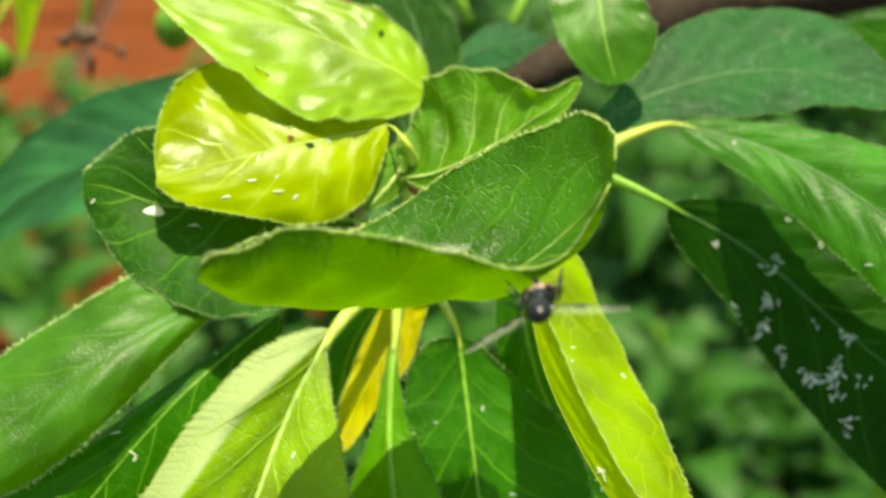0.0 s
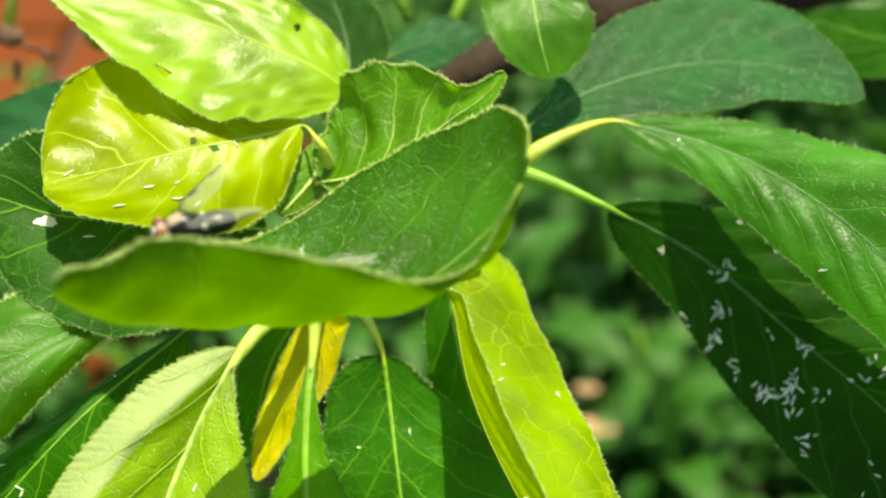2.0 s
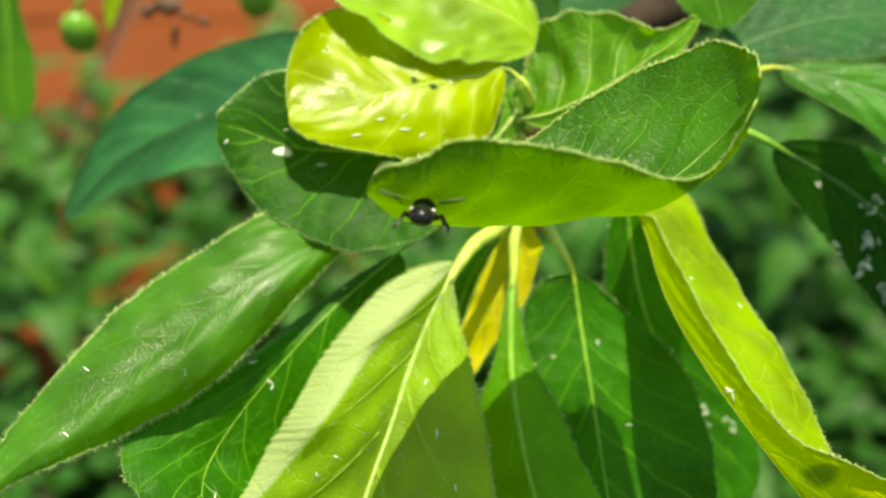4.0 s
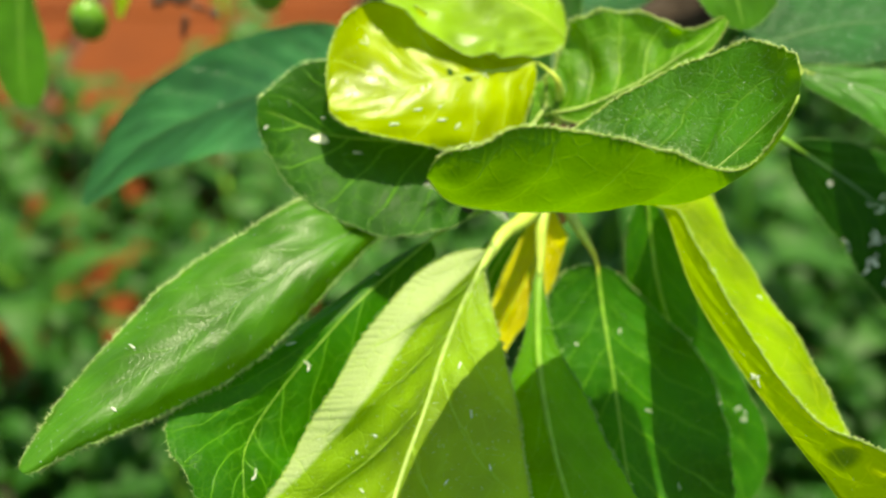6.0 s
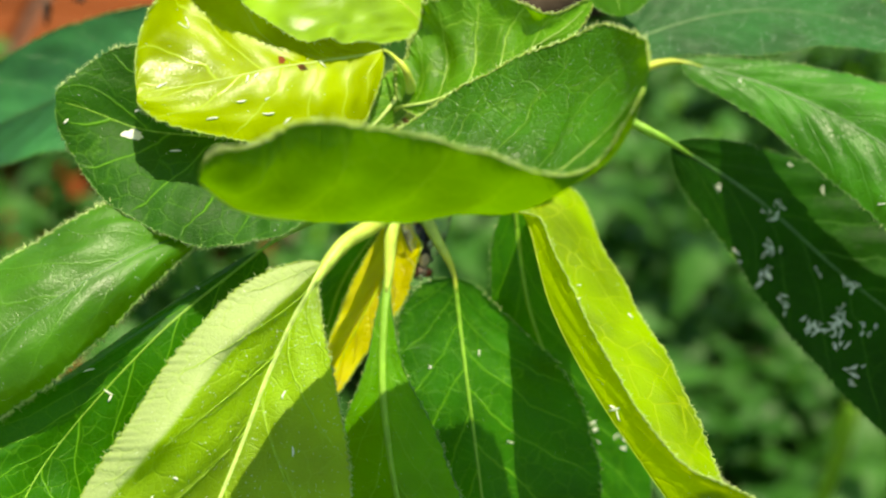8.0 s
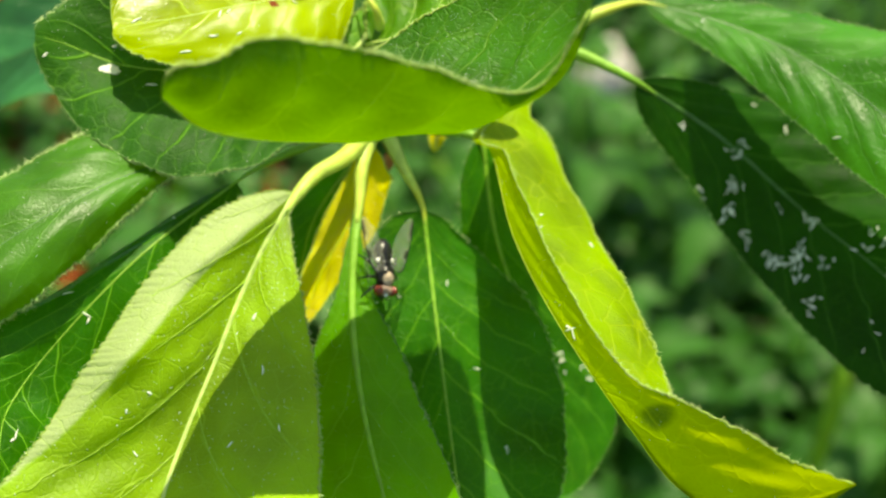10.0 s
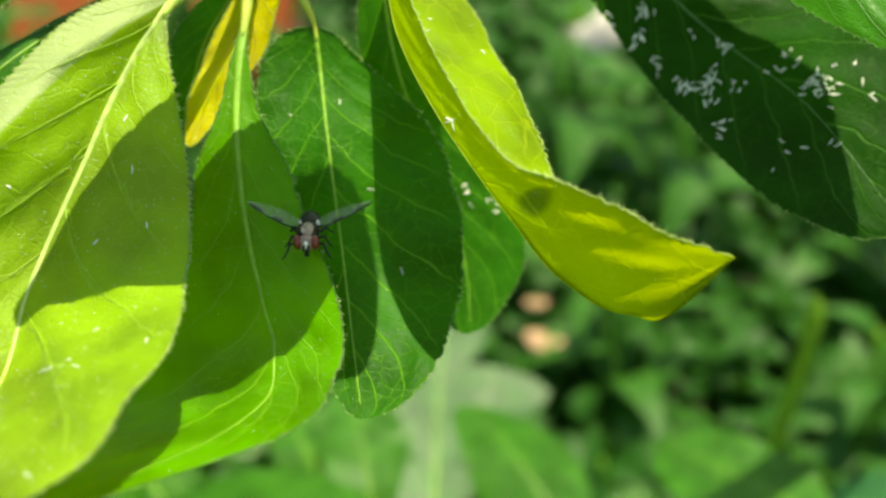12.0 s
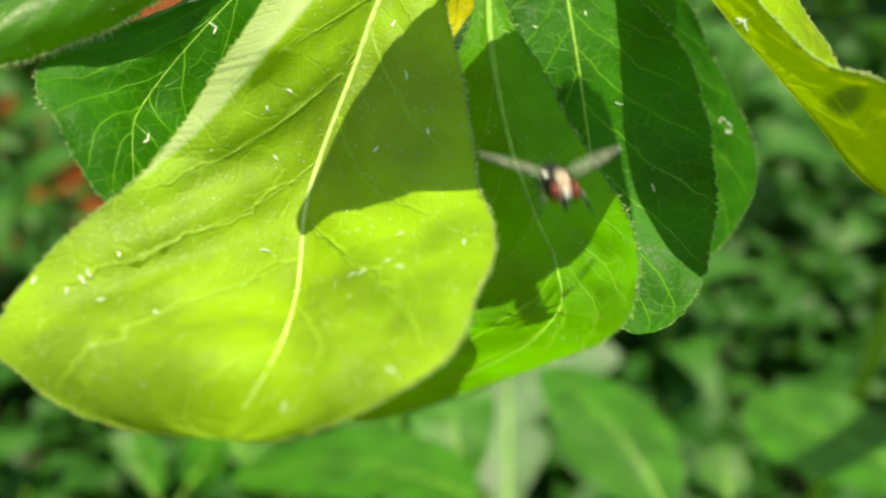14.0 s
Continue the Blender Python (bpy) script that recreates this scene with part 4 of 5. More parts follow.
for ends in (((0.4, 142.2, 595.6), (1.8, 137.7, 591.8), (3.6, 133.8, 588.7)),
             ((14.4, 144.1, 594.5), (11.3, 137.9, 590.3), (8.7, 132.3, 586.8))):
    mesh_part("stem", *tube(np.array(ends) / 1000, [0.0011, 0.0009, 0.0008], 8), M_RIB_GREEN, shoot, "pale green stem behind the leaves")


def blob(center, radii, mat, parent, name, label="", rot=(0, 0, 0), rings=10, sides=14, rough=0.06, seed=0):
    """A rounded, slightly uneven body."""
    v, f = [], []
    e = Euler([radians(a) for a in rot]).to_matrix()
    for i in range(rings + 1):
        th = math.pi * i / rings
        for j in range(sides):
            a = 2 * math.pi * j / sides
            d = Vector((math.sin(th) * math.cos(a), math.sin(th) * math.sin(a), math.cos(th)))
            k = 1 + rough * noise.noise(d * 2.2 + Vector((seed * 3.1, 0, 0)))
            v.append(tuple(Vector(center) + e @ Vector((d.x * radii[0] * k, d.y * radii[1] * k, d.z * radii[2] * k))))
    for i in range(rings):
        for j in range(sides):
            k = (j + 1) % sides
            f.append((i * sides + j, (i + 1) * sides + j, (i + 1) * sides + k, i * sides + k))
    return mesh_part(name, v, f, mat, parent, label)


# bud scales and the knot where the stalks meet
SP = np.array(SPUR) / 1000
blob(SP, (0.0022, 0.0016, 0.0022), M_PETIOLE, shoot, "knot", "pale green knot of stalk bases", seed=1, rough=0.2)
for k, (p, r, turn) in enumerate((((-0.0059, 0.0823, 0.5910), (0.0016, 0.0006, 0.0009), (0, 20, 0)), ((-0.0010, 0.0828, 0.5912), (0.0006, 0.0005, 0.0014), (0, -15, 0)), ((-0.0001, 0.0839, 0.5918), (0.0009, 0.0005, 0.0006), (0, 0, 0)), ((-0.0020, 0.0825, 0.5855), (0.0006, 0.0005, 0.0015), (0, 12, 0)), ((-0.0028, 0.0882, 0.5943), (0.0018, 0.0008, 0.0008), (0, 35, 0)))):
    blob(p, r, M_SCALE, shoot, "bud_scale", "brown papery bud scale", turn, 6, 8, 0.35, k)
leaf(shoot, [(0, (4.6, 91.4, 590.1)), (0.4, (3.7, 89.3, 587.6), (-0.5, 0, 0.1), (0.6, 0, 0.1)), (0.8, (3.2, 87.4, 585.3), (-0.9, 0, 0.1), (0.9, 0, 0.1)), (1, (2.9, 86.3, 584.2))], M_YELLOW,
     "stunted bright yellow leaflet", stalk=[(0.4, 92.4, 592.5)], seed=23, veins=3, hairs=20, nu=40, nv=4)


foot = np.array(LOW_FOOT) / 1000
mesh_part("stem", *tube([foot, foot * (1, 1, 0.6) + (0.01, 0.01, 0), (foot[0] + 0.02, foot[1] + 0.02, -0.02)], [0.0025, 0.003, 0.004], 8), M_BARK, low_shoot, "thin woody stem")
foot = np.array((0.0253, 0.1477, 0.2483))
mesh_part("stem", *tube([foot, foot * (1, 1, 0.5), (foot[0], foot[1], -0.02)], [0.002, 0.003, 0.004], 8), M_RIB_GREEN, thistle)


# ---- fruitlets and a withered flower behind ----
def fruitlet(center, r, top, label):
    t = thing("plum_fruitlet", label, "fruit", group="green fruitlets")
    blob(center, (r * 0.92, r * 0.92, r * 1.12), M_FRUIT, t, "fruit", rings=14, sides=18, rough=0.03, seed=r * 1000)
    c = Vector(center)
    p = [c + Vector((0, 0, r)), (c + Vector(top)) / 2 + Vector((0.0004, 0, r * 0.4)), Vector(top)]
    mesh_part("stalk", *tube([tuple(x) for x in p], [0.0006, 0.0005, 0.0006], 6), M_PETIOLE, t)


fruitlet((-0.0725, 0.1512, 0.5727), 0.0032, (-0.0674, 0.1619, 0.5853), "small unripe green plum hanging on its stalk")
fruitlet((-0.0728, 0.1534, 0.5713), 0.0030, (-0.0740, 0.1654, 0.5858), "small unripe green plum hanging on its stalk")
fruitlet((-0.0422, 0.1505, 0.5790), 0.0032, (-0.0418, 0.1667, 0.5904), "shaded unripe green plum behind the leaves")
flower = thing("withered_flower", "withered brown flower remnant on a green stalk", "dead flower")
mesh_part("stalk", *tube([(-0.0545, 0.1690, 0.5934), (-0.0566, 0.1608, 0.5837), (-0.0578, 0.1549, 0.5768)], [0.0008, 0.0008, 0.0010], 7), M_PETIOLE, flower)
for k, (p, q, w) in enumerate((((-0.0578, 0.1542, 0.5759), (0.0022, 0.0018, 0.0016), 10), ((-0.0609, 0.1535, 0.5751), (0.0014, 0.0010, 0.0010), -30), ((-0.0516, 0.1515, 0.5741), (0.0009, 0.0008, 0.0008), 20), ((-0.0546, 0.1530, 0.5745), (0.0018, 0.0004, 0.0005), 20), ((-0.0566, 0.1508, 0.5719), (0.0006, 0.0004, 0.0022), 10))):
    blob(p, q, M_DRY, flower, "petal", rot=(0, w, 0), rings=7, sides=9, rough=0.6, seed=k + 3)


# ---- shed skins on the leaves ----
def skins(blade, name, label, spots, size=0.85, seed=3):
    """Small pale husks lying on a blade; spots of (u, v, how many)."""
    rng = random.Random(seed)
    pieces = []
    for u, v, many in spots:
        for k in range(many):
            uu, vv = u + rng.gauss(0, 0.014 if many > 1 else 0), v + rng.gauss(0, 0.07 if many > 1 else 0)
            uu, vv = min(max(uu, 0.02), 0.98), min(max(vv, -0.97), 0.97)
            p = blade.at(uu, vv)
            n = blade.normal(uu, vv)
            if n @ (EYE - p) < 0:
                n = -n
            t = unit(np.cross(n, np.array([rng.gauss(0, 1) for _ in range(3)])))
            s = np.cross(n, t)
            ln, w = size / 1000 * rng.uniform(0.55, 1.35), size / 1000 * rng.uniform(0.075, 0.13)
            c, ring = p + n * w * 0.7, 6
            q = np.linspace(-1, 1, 6)
            bend = rng.uniform(-0.3, 0.3)
            vs = [c + t * (ln * 0.5 * x) + s * bend * ln * 0.3 * x * x + w * math.sqrt(max(0.04, 1 - x * x)) * (math.cos(a) * s + 0.7 * math.sin(a) * n) for x in q for a in np.linspace(0, 2 * math.pi, ring, endpoint=False)]
            fs = [(i * ring + j, i * ring + (j + 1) % ring, (i + 1) * ring + (j + 1) % ring, (i + 1) * ring + j) for i in range(5) for j in range(ring)]
            fs += [tuple(range(ring))[::-1], tuple(range(5 * ring, 6 * ring))]
            pieces.append((vs, fs))
    ob = mesh_part(name, *joined(pieces), M_SKIN, None)
    tagged(ob, label, "insect skins", kind="stuff")


def chalk(blade, u, v, long, wide):
    """A thin chalky crust with a ragged outline, lying on a blade; half sizes in millimetres."""
    p, n = blade.at(u, v), blade.normal(u, v)
    n = n if n @ (EYE - p) > 0 else -n
    a = unit(np.cross(n, (0.1, 0.5, 0.8)))
    b = np.cross(n, a)
    vs, fs = [p + n * 0.14e-3], []
    for ring, h in ((0.55, 0.13), (1.0, 0.03)):
        for k in range(18):
            w = 2 * math.pi * k / 18
            r = ring * (1 + 0.16 * math.sin(3 * w + 1) + 0.1 * math.sin(7 * w)) / 1000
            vs.append(p + a * math.cos(w) * long * r + b * math.sin(w) * wide * r + n * (h + 0.02 * math.sin(5 * k)) / 1000)
    fs = [(0, 1 + k, 1 + (k + 1) % 18) for k in range(18)] + [(1 + k, 19 + k, 19 + (k + 1) % 18, 1 + (k + 1) % 18) for k in range(18)]
    tagged(mesh_part("chalky_patch", vs, fs, M_SKIN, None), "small chalky white crust on a dark leaf", "leaf crust", kind="stuff")


skins(leaf_right, "shed_skins", "white shed aphid skins clustered on a dark leaf",
      [(0.287, -0.04, 9), (0.312, 0.48, 4), (0.32, 0.55, 7), (0.349, 0.78, 9), (0.435, 0.78, 6), (0.528, 0.73, 14), (0.552, 0.46, 14), (0.583, 0.66, 10), (0.645, 0.78, 9), (0.515, 0.04, 7),
       (0.651, -0.14, 9), (0.731, -0.19, 14), (0.762, -0.26, 12), (0.78, 0.56, 4), (0.787, -0.53, 5), (0.318, -0.58, 2), (0.127, 0.33, 2), (0.269, 0.92, 2), (0.429, 0.29, 2), (0.848, 0.06, 2),
       (0.213, -0.83, 1), (0.602, 0.33, 5)], 0.85)
skins(leaf_yellow, "shed_skins", "pale shed skins on a yellow leaf",
      [(0.885, -0.06, 1), (0.879, -0.29, 1), (0.676, 0.41, 1), (0.589, 0.38, 1), (0.596, 0.14, 2), (0.774, -0.66, 3), (0.608, 0.58, 1), (0.559, 0.66, 1), (0.312, 0.06, 1), (0.768, 0.71, 1)], 0.8, 4)
skins(leaf_left, "shed_skins", "chalky patch and pale husks on a dark leaf", [(0.743, -0.21, 1), (0.959, 0.56, 1), (0.62, 0.2, 1)], 0.9, 5)
chalk(leaf_left, 0.756, 0.11, 0.95, 0.55)
skins(leaf_big, "shed_skins", "scattered pale husks on a bright leaf",
      [(0.534, 0.38, 1), (0.497, 0.71, 1), (0.713, -0.16, 1), (0.75, -0.76, 2), (0.719, 0.86, 1), (0.7, 0.56, 1), (0.466, -0.58, 2), (0.805, -0.68, 1), (0.774, -0.88, 3), (0.842, -0.46, 1), (0.768, 0.68, 2),
       (0.743, 0.31, 2), (0.904, 0.81, 1), (0.959, 0.41, 1), (0.3, 0.3, 1), (0.55, -0.3, 1), (0.4, 0.5, 1)], 0.75, 6)
skins(leaf_fly, "shed_skins", "tiny pale husks on a dark leaf", [(0.3, -0.51, 1), (0.491, 0.31, 1), (0.682, 0.48, 1), (0.25, 0.2, 1)], 0.7, 7)
skins(leaf_under, "shed_skins", "tiny pale husks on a shaded leaf", [(0.12, -0.5, 1), (0.349, -0.56, 1), (0.417, 0.09, 2), (0.8, 0.2, 2)], 0.8, 8)
skins(leaf_low_left, "shed_skins", "tiny husks on a rolled leaf", [(0.7, -0.46, 1), (0.817, 0.36, 1)], 0.8, 9)
skins(leaf_side, "shed_skins", "tiny husks on an arching leaf", [(0.602, 0.78, 1), (0.774, -0.33, 1), (0.861, 0.29, 1), (0.15, 0.2, 1)], 0.8, 10)
skins(leaf_rear, "shed_skins", "grey husks on a dull leaf", [(0.614, 0.36, 6), (0.663, 0.71, 5)], 0.7, 11)
skins(leaf_strip, "shed_skins", "pale egg and husks on a yellow-green leaf", [(0.349, -0.86, 1), (0.115, -0.04, 1), (0.5, 0.2, 3), (0.28, -0.3, 2)], 0.9, 12)
skins(leaf_back, "shed_skins", "single husk on a blue-green leaf", [(0.565, -0.04, 1)], 1.0, 13)


def dust(blade, label, count, span, seed, r=0.045):
    rng = random.Random(seed)
    vs, fs = [], []
    for k in range(count):
        u, v = rng.uniform(*span[:2]), rng.uniform(*span[2:])
        p, n = blade.at(u, v), blade.normal(u, v)
        n = n if n @ (EYE - p) > 0 else -n
        a = unit(np.cross(n, (0.3, 0.8, 0.1)))
        b = np.cross(n, a)
        q = r / 1000 * rng.uniform(0.5, 1.6)
        i = len(vs)
        vs += [p + a * q, p + b * q, p - a * q, p - b * q, p + n * q * 1.4]
        fs += [(i, i + 1, i + 4), (i + 1, i + 2, i + 4), (i + 2, i + 3, i + 4), (i + 3, i, i + 4)]
    ob = mesh_part("dust", vs, fs, M_SKIN, None)
    tagged(ob, label, "dust", kind="stuff")


dust(leaf_front, "fine pale dust in the fold of a leaf", 1200, (0.35, 0.95, -0.95, -0.1), 21, 0.026)
dust(leaf_dusty, "grey dust on a large leaf", 600, (0.05, 0.95, -0.9, 0.9), 22, 0.035)
dust(leaf_big, "fine pale dust on a bright leaf", 1300, (0.1, 0.97, -0.95, 0.95), 23, 0.035)
dust(leaf_yellow, "pale specks on a yellow leaf", 60, (0.1, 0.95, -0.9, 0.9), 24, 0.04)


def web(blade, label, runs, seed):
    """Matted white silk threads on a blade; runs of (u, v) from end to end."""
    rng = random.Random(seed)
    pieces = []
    for (ua, va), (ub, vb), count, spread in runs:
        for k in range(count):
            q = np.linspace(rng.uniform(0, 0.35), rng.uniform(0.65, 1), 8)
            u = ua + (ub - ua) * q + rng.gauss(0, spread) * 0.3 + 0.004 * np.sin(q * 9 + k)
            v = va + (vb - va) * q + rng.gauss(0, spread) + 0.02 * np.sin(q * 7 + 2 * k)
            p = blade.at(u, v)
            n = blade.normal(float(u[4]), float(v[4]))
            n = n if n @ (EYE - p[4]) > 0 else -n
            pieces.append(tube(p + n * 0.03e-3, 0.016e-3, 4))
    tagged(mesh_part("silk_web", *joined(pieces), M_SKIN, None), label, "spider silk", kind="stuff")


web(leaf_front, "matted white silk threads in the fold of a leaf", (((0.46, -0.7), (0.47, -0.3), 12, 0.015), ((0.49, -0.48), (0.66, -0.32), 12, 0.02), ((0.49, -0.4), (0.56, -0.2), 7, 0.03)), 31)

M_STRIP_PLAIN = plain_material("grass", (0.20, 0.40, 0.02), 0.2, 200.0, 0.5, through_fac=0.4)

dust(leaf_left, "fine pale specks on a broad leaf", 220, (0.1, 0.95, -0.95, 0.95), 25, 0.026)
dust(leaf_low_left, "fine pale specks on a rolled leaf", 260, (0.1, 0.97, -0.95, 0.95), 26, 0.026)
dust(leaf_mid, "fine pale specks on a hanging leaf", 220, (0.1, 0.97, -0.95, 0.95), 27, 0.026)
dust(leaf_fly, "fine pale specks on a dark leaf", 120, (0.1, 0.97, -0.95, 0.95), 28, 0.024)
dust(leaf_strip, "fine pale specks on a yellow-green leaf", 180, (0.15, 0.97, -0.9, 0.95), 29, 0.026)
dust(leaf_side, "fine pale specks on an arching leaf", 200, (0.1, 0.97, -0.95, 0.95), 30, 0.026)

# ---- stone and dry litter ----
stone = blob((0.216, 0.942, 0.045), (0.028, 0.036, 0.06), plain_material("pale_stone", (0.55, 0.5, 0.47), 0.2, 80.0, 0.85, bump=0.004), None, "stone", rot=(20, 10, 30), rough=0.35, seed=4)
tagged(stone, "pale grey stone lying among the weeds", "stone")
M_TAN = plain_material("dry_leaf", (0.42, 0.26, 0.15), 0.3, 150.0, 0.85, bump=0.003)
litter_rng = random.Random(5)
for k in range(12):
    x, y = (0.107 + litter_rng.uniform(-0.018, 0.018), 0.490 + litter_rng.uniform(-0.025, 0.025)) if k < 4 else (litter_rng.uniform(-0.05, 0.4), litter_rng.uniform(0.5, 1.0))
    ob = blob((x, y, 0.12 if k < 4 else 0.06), (0.010, 0.008, 0.003), M_TAN, None, "dry_leaf", rot=(litter_rng.uniform(-30, 30), litter_rng.uniform(-30, 30), litter_rng.uniform(0, 180)), rings=6, sides=10, rough=0.5, seed=k)
    tagged(ob, "dry tan leaf caught on the weeds", "dead leaf", group="dry leaf litter")


# ---- a blade of grass among the weeds ----
grass = thing("grass_blade", "single bright green blade of grass", "grass")
gb = np.array((0.1511, 0.2091, 0.2963))
gt = np.array((0.1628, 0.2579, 0.3505))
gl = np.array(hermite([0, 0.4, 1], [(gb[0], gb[1], 0.0), tuple(gb * 0.45 + gt * 0.55), tuple(gt)], np.linspace(0, 1, 24)))
mesh_part("blade", *tube(gl, np.interp(np.linspace(0, 1, 24), [0, 0.5, 1], [0.003, 0.0045, 0.0004]), 8, flat=0.2), M_STRIP_PLAIN, grass)


# ---- the fly ----
def make_fly():
    mm = 0.001
    fly = thing("fly", "small black fly with red eyes and marked wings", "fly")
    blob((0, 0, 0), (1.12 * mm, 0.9 * mm, 0.88 * mm), M_BLACK, fly, "thorax", "black thorax", rough=0.04)
    blob((0.22 * mm, 0, 0.24 * mm), (0.8 * mm, 0.64 * mm, 0.7 * mm), M_THORAX, fly, "shield", "dusty beige back of the thorax", rough=0.06, rings=14, sides=18)
    blob((-0.92 * mm, 0, 0.4 * mm), (0.34 * mm, 0.42 * mm, 0.24 * mm), M_BLACK, fly, "scutellum", rings=7, sides=10)
    head = blob((1.3 * mm, 0, -0.1 * mm), (0.5 * mm, 0.84 * mm, 0.66 * mm), M_FACE, fly, "head", "grey-brown face", rough=0.04)
    blob((1.72 * mm, 0, -0.02 * mm), (0.16 * mm, 0.2 * mm, 0.34 * mm), M_WHITE, head, "face_plate", "silvery white face", rings=7, sides=10)
    rng = random.Random(3)
    bristles = []
    for k in range(46):
        th, ph = rng.uniform(0, 2 * math.pi), rng.uniform(0.1, 1.4)
        d = np.array((math.cos(th) * math.sin(ph), math.sin(th) * math.sin(ph), math.cos(ph)))
        p = np.array((0.15, 0, 0.2)) + d * (0.9, 0.76, 0.74)
        e = p + (d + np.array((-0.7, 0, 0.1))) * rng.uniform(0.2, 0.42)
        bristles.append(tube(np.array((p, (p + e) / 2 + d * 0.05, e)) * mm, np.array((0.022, 0.016, 0.006)) * mm, 4))
    mesh_part("bristles", *joined(bristles), M_BLACK, fly)
    for s in (1, -1):
        blob((1.38 * mm, 0.66 * s * mm, 0.0), (0.46 * mm, 0.36 * mm, 0.6 * mm), M_EYE, head, "eye", "dark red compound eye", rough=0.0, rings=12, sides=16)
        v, f = tube([(1.85 * mm, 0.15 * s * mm, 0.0), (2.1 * mm, 0.2 * s * mm, -0.2 * mm), (2.15 * mm, 0.22 * s * mm, -0.45 * mm)], [0.09 * mm, 0.08 * mm, 0.03 * mm], 6)
        mesh_part("antenna", v, f, M_BLACK, head)
    mesh_part("proboscis", *tube([(1.6 * mm, 0, -0.6 * mm), (1.75 * mm, 0, -1.0 * mm)], [0.16 * mm, 0.2 * mm], 7), M_BLACK, head)
    ab = blob((-1.85 * mm, 0, -0.18 * mm), (1.4 * mm, 0.86 * mm, 0.74 * mm), M_BLACK, fly, "abdomen", "shiny black abdomen", rough=0.02, rings=12, sides=16)
    for s in (1, -1):
        blob((-1.25 * mm, 0.66 * s * mm, 0.12 * mm), (0.26 * mm, 0.2 * mm, 0.2 * mm), M_WHITE, ab, "spot", "white spot", rings=6, sides=8)
        # legs: hip, knee, foot
        for x, fx in ((0.75, 1.6), (0.1, 0.1), (-0.55, -1.7)):
            p = [(x * mm, 0.5 * s * mm, -0.6 * mm), ((x + fx) / 2 * mm, 1.25 * s * mm, -0.25 * mm), (fx * mm, 1.6 * s * mm, -0.95 * mm), (fx * 1.15 * mm, 1.85 * s * mm, -1.25 * mm)]
            mesh_part("leg", *tube(p, [0.14 * mm, 0.12 * mm, 0.08 * mm, 0.05 * mm], 6), M_BLACK, fly)
    wings = []
    for s in (1, -1):
        v, f, uv = [], [], []
        for i in range(19):
            k = i / 18
            w = 0.72 * mm * math.sin(math.pi * min(1, 0.06 + 0.94 * k ** 0.75)) ** 0.55 + 0.05 * mm
            for j in range(8):
                c = j / 7
                v.append(((0.15 - 0.45 * math.sin(math.pi * k * 0.6)) * mm + (c - 0.5) * 2 * w, s * 4.8 * mm * k, 0.10 * mm * math.sin(math.pi * c) + 0.12 * mm * k * k))
                uv.append((k, c))
        for i in range(18):
            for j in range(7):
                f.append((i * 8 + j, i * 8 + j + 1, (i + 1) * 8 + j + 1, (i + 1) * 8 + j))
        wing = mesh_part("wing", v, f, M_WING, fly, "clear wing with dark marks on its front edge", uvs=uv)
        mesh_part("front_vein", *tube([v[i * 8 + 7] for i in range(18)], np.linspace(0.07, 0.03, 18) * mm, 5), M_BLACK, wing)
        wings.append(wing)
    fly.scale = (1.1, 1.1, 1.1)
    return fly, wings


fly, (wing_left, wing_right) = make_fly()

# ---- weeds ----
def weed_leaf_mesh(length, width, bend, fold, n=7):
    v, f, uv = [], [], []
    for i in range(n + 1):
        u = i / n
        w = width * math.sin(math.pi * min(1, u ** 0.8)) ** 0.9 * 0.5 + 1e-5
        y, z = length * u * math.cos(bend * u), -length * u * math.sin(bend * u) * u
        for j, s in enumerate((-1, -0.5, 0, 0.5, 1)):
            v.append((s * w, y, z + fold * abs(s) * w))
            uv.append((u, 0.5 + 0.5 * s))
    for i in range(n):
        for j in range(4):
            f.append((i * 5 + j, i * 5 + j + 1, (i + 1) * 5 + j + 1, (i + 1) * 5 + j))
    return v, f, uv


def weed(name, label, height, pairs, length, width, mat, seed):
    """An upright weed with opposite pairs of leaves on a thin stem."""
    rng = random.Random(seed)
    w = thing(name, label, "weed", group="weeds on the ground")
    top = (rng.uniform(-0.02, 0.02), rng.uniform(-0.02, 0.02), height)
    st = [Vector((0, 0, -0.01)), Vector((top[0] * 0.3, top[1] * 0.3, height * 0.5)), Vector(top)]
    c = hermite([0, 0.5, 1], [tuple(p) for p in st], np.linspace(0, 1, 9))
    mesh_part("stem", *tube(c, np.linspace(0.0022, 0.001, 9), 6), M_RIB_GREEN, w)
    datas = []
    for k in range(3):
        v, f, uv = weed_leaf_mesh(1.0, width / length, rng.uniform(0.3, 0.9), rng.uniform(0.1, 0.45))
        ob = mesh_part("leaf", v, f, mat, w, uvs=uv)
        datas.append(ob.data)
        bpy.data.objects.remove(ob)
    for i in range(pairs):
        u = 0.25 + 0.75 * (i + 0.5) / pairs
        base = hermite([0, 0.5, 1], [tuple(p) for p in st], [u])[0]
        turn = i * 90 + rng.uniform(-20, 20)
        size = length * (0.65 + 0.5 * math.sin(math.pi * u)) * rng.uniform(0.8, 1.15)
        for side in (0, 180):
            ob = new("leaf", rng.choice(datas))
            ob.parent = w
            ob.matrix_basis = pose(*base, rng.uniform(5, 40) + 30 * u, rng.uniform(-15, 15), turn + side) @ Matrix.Diagonal((size, size, size, 1))
    return w


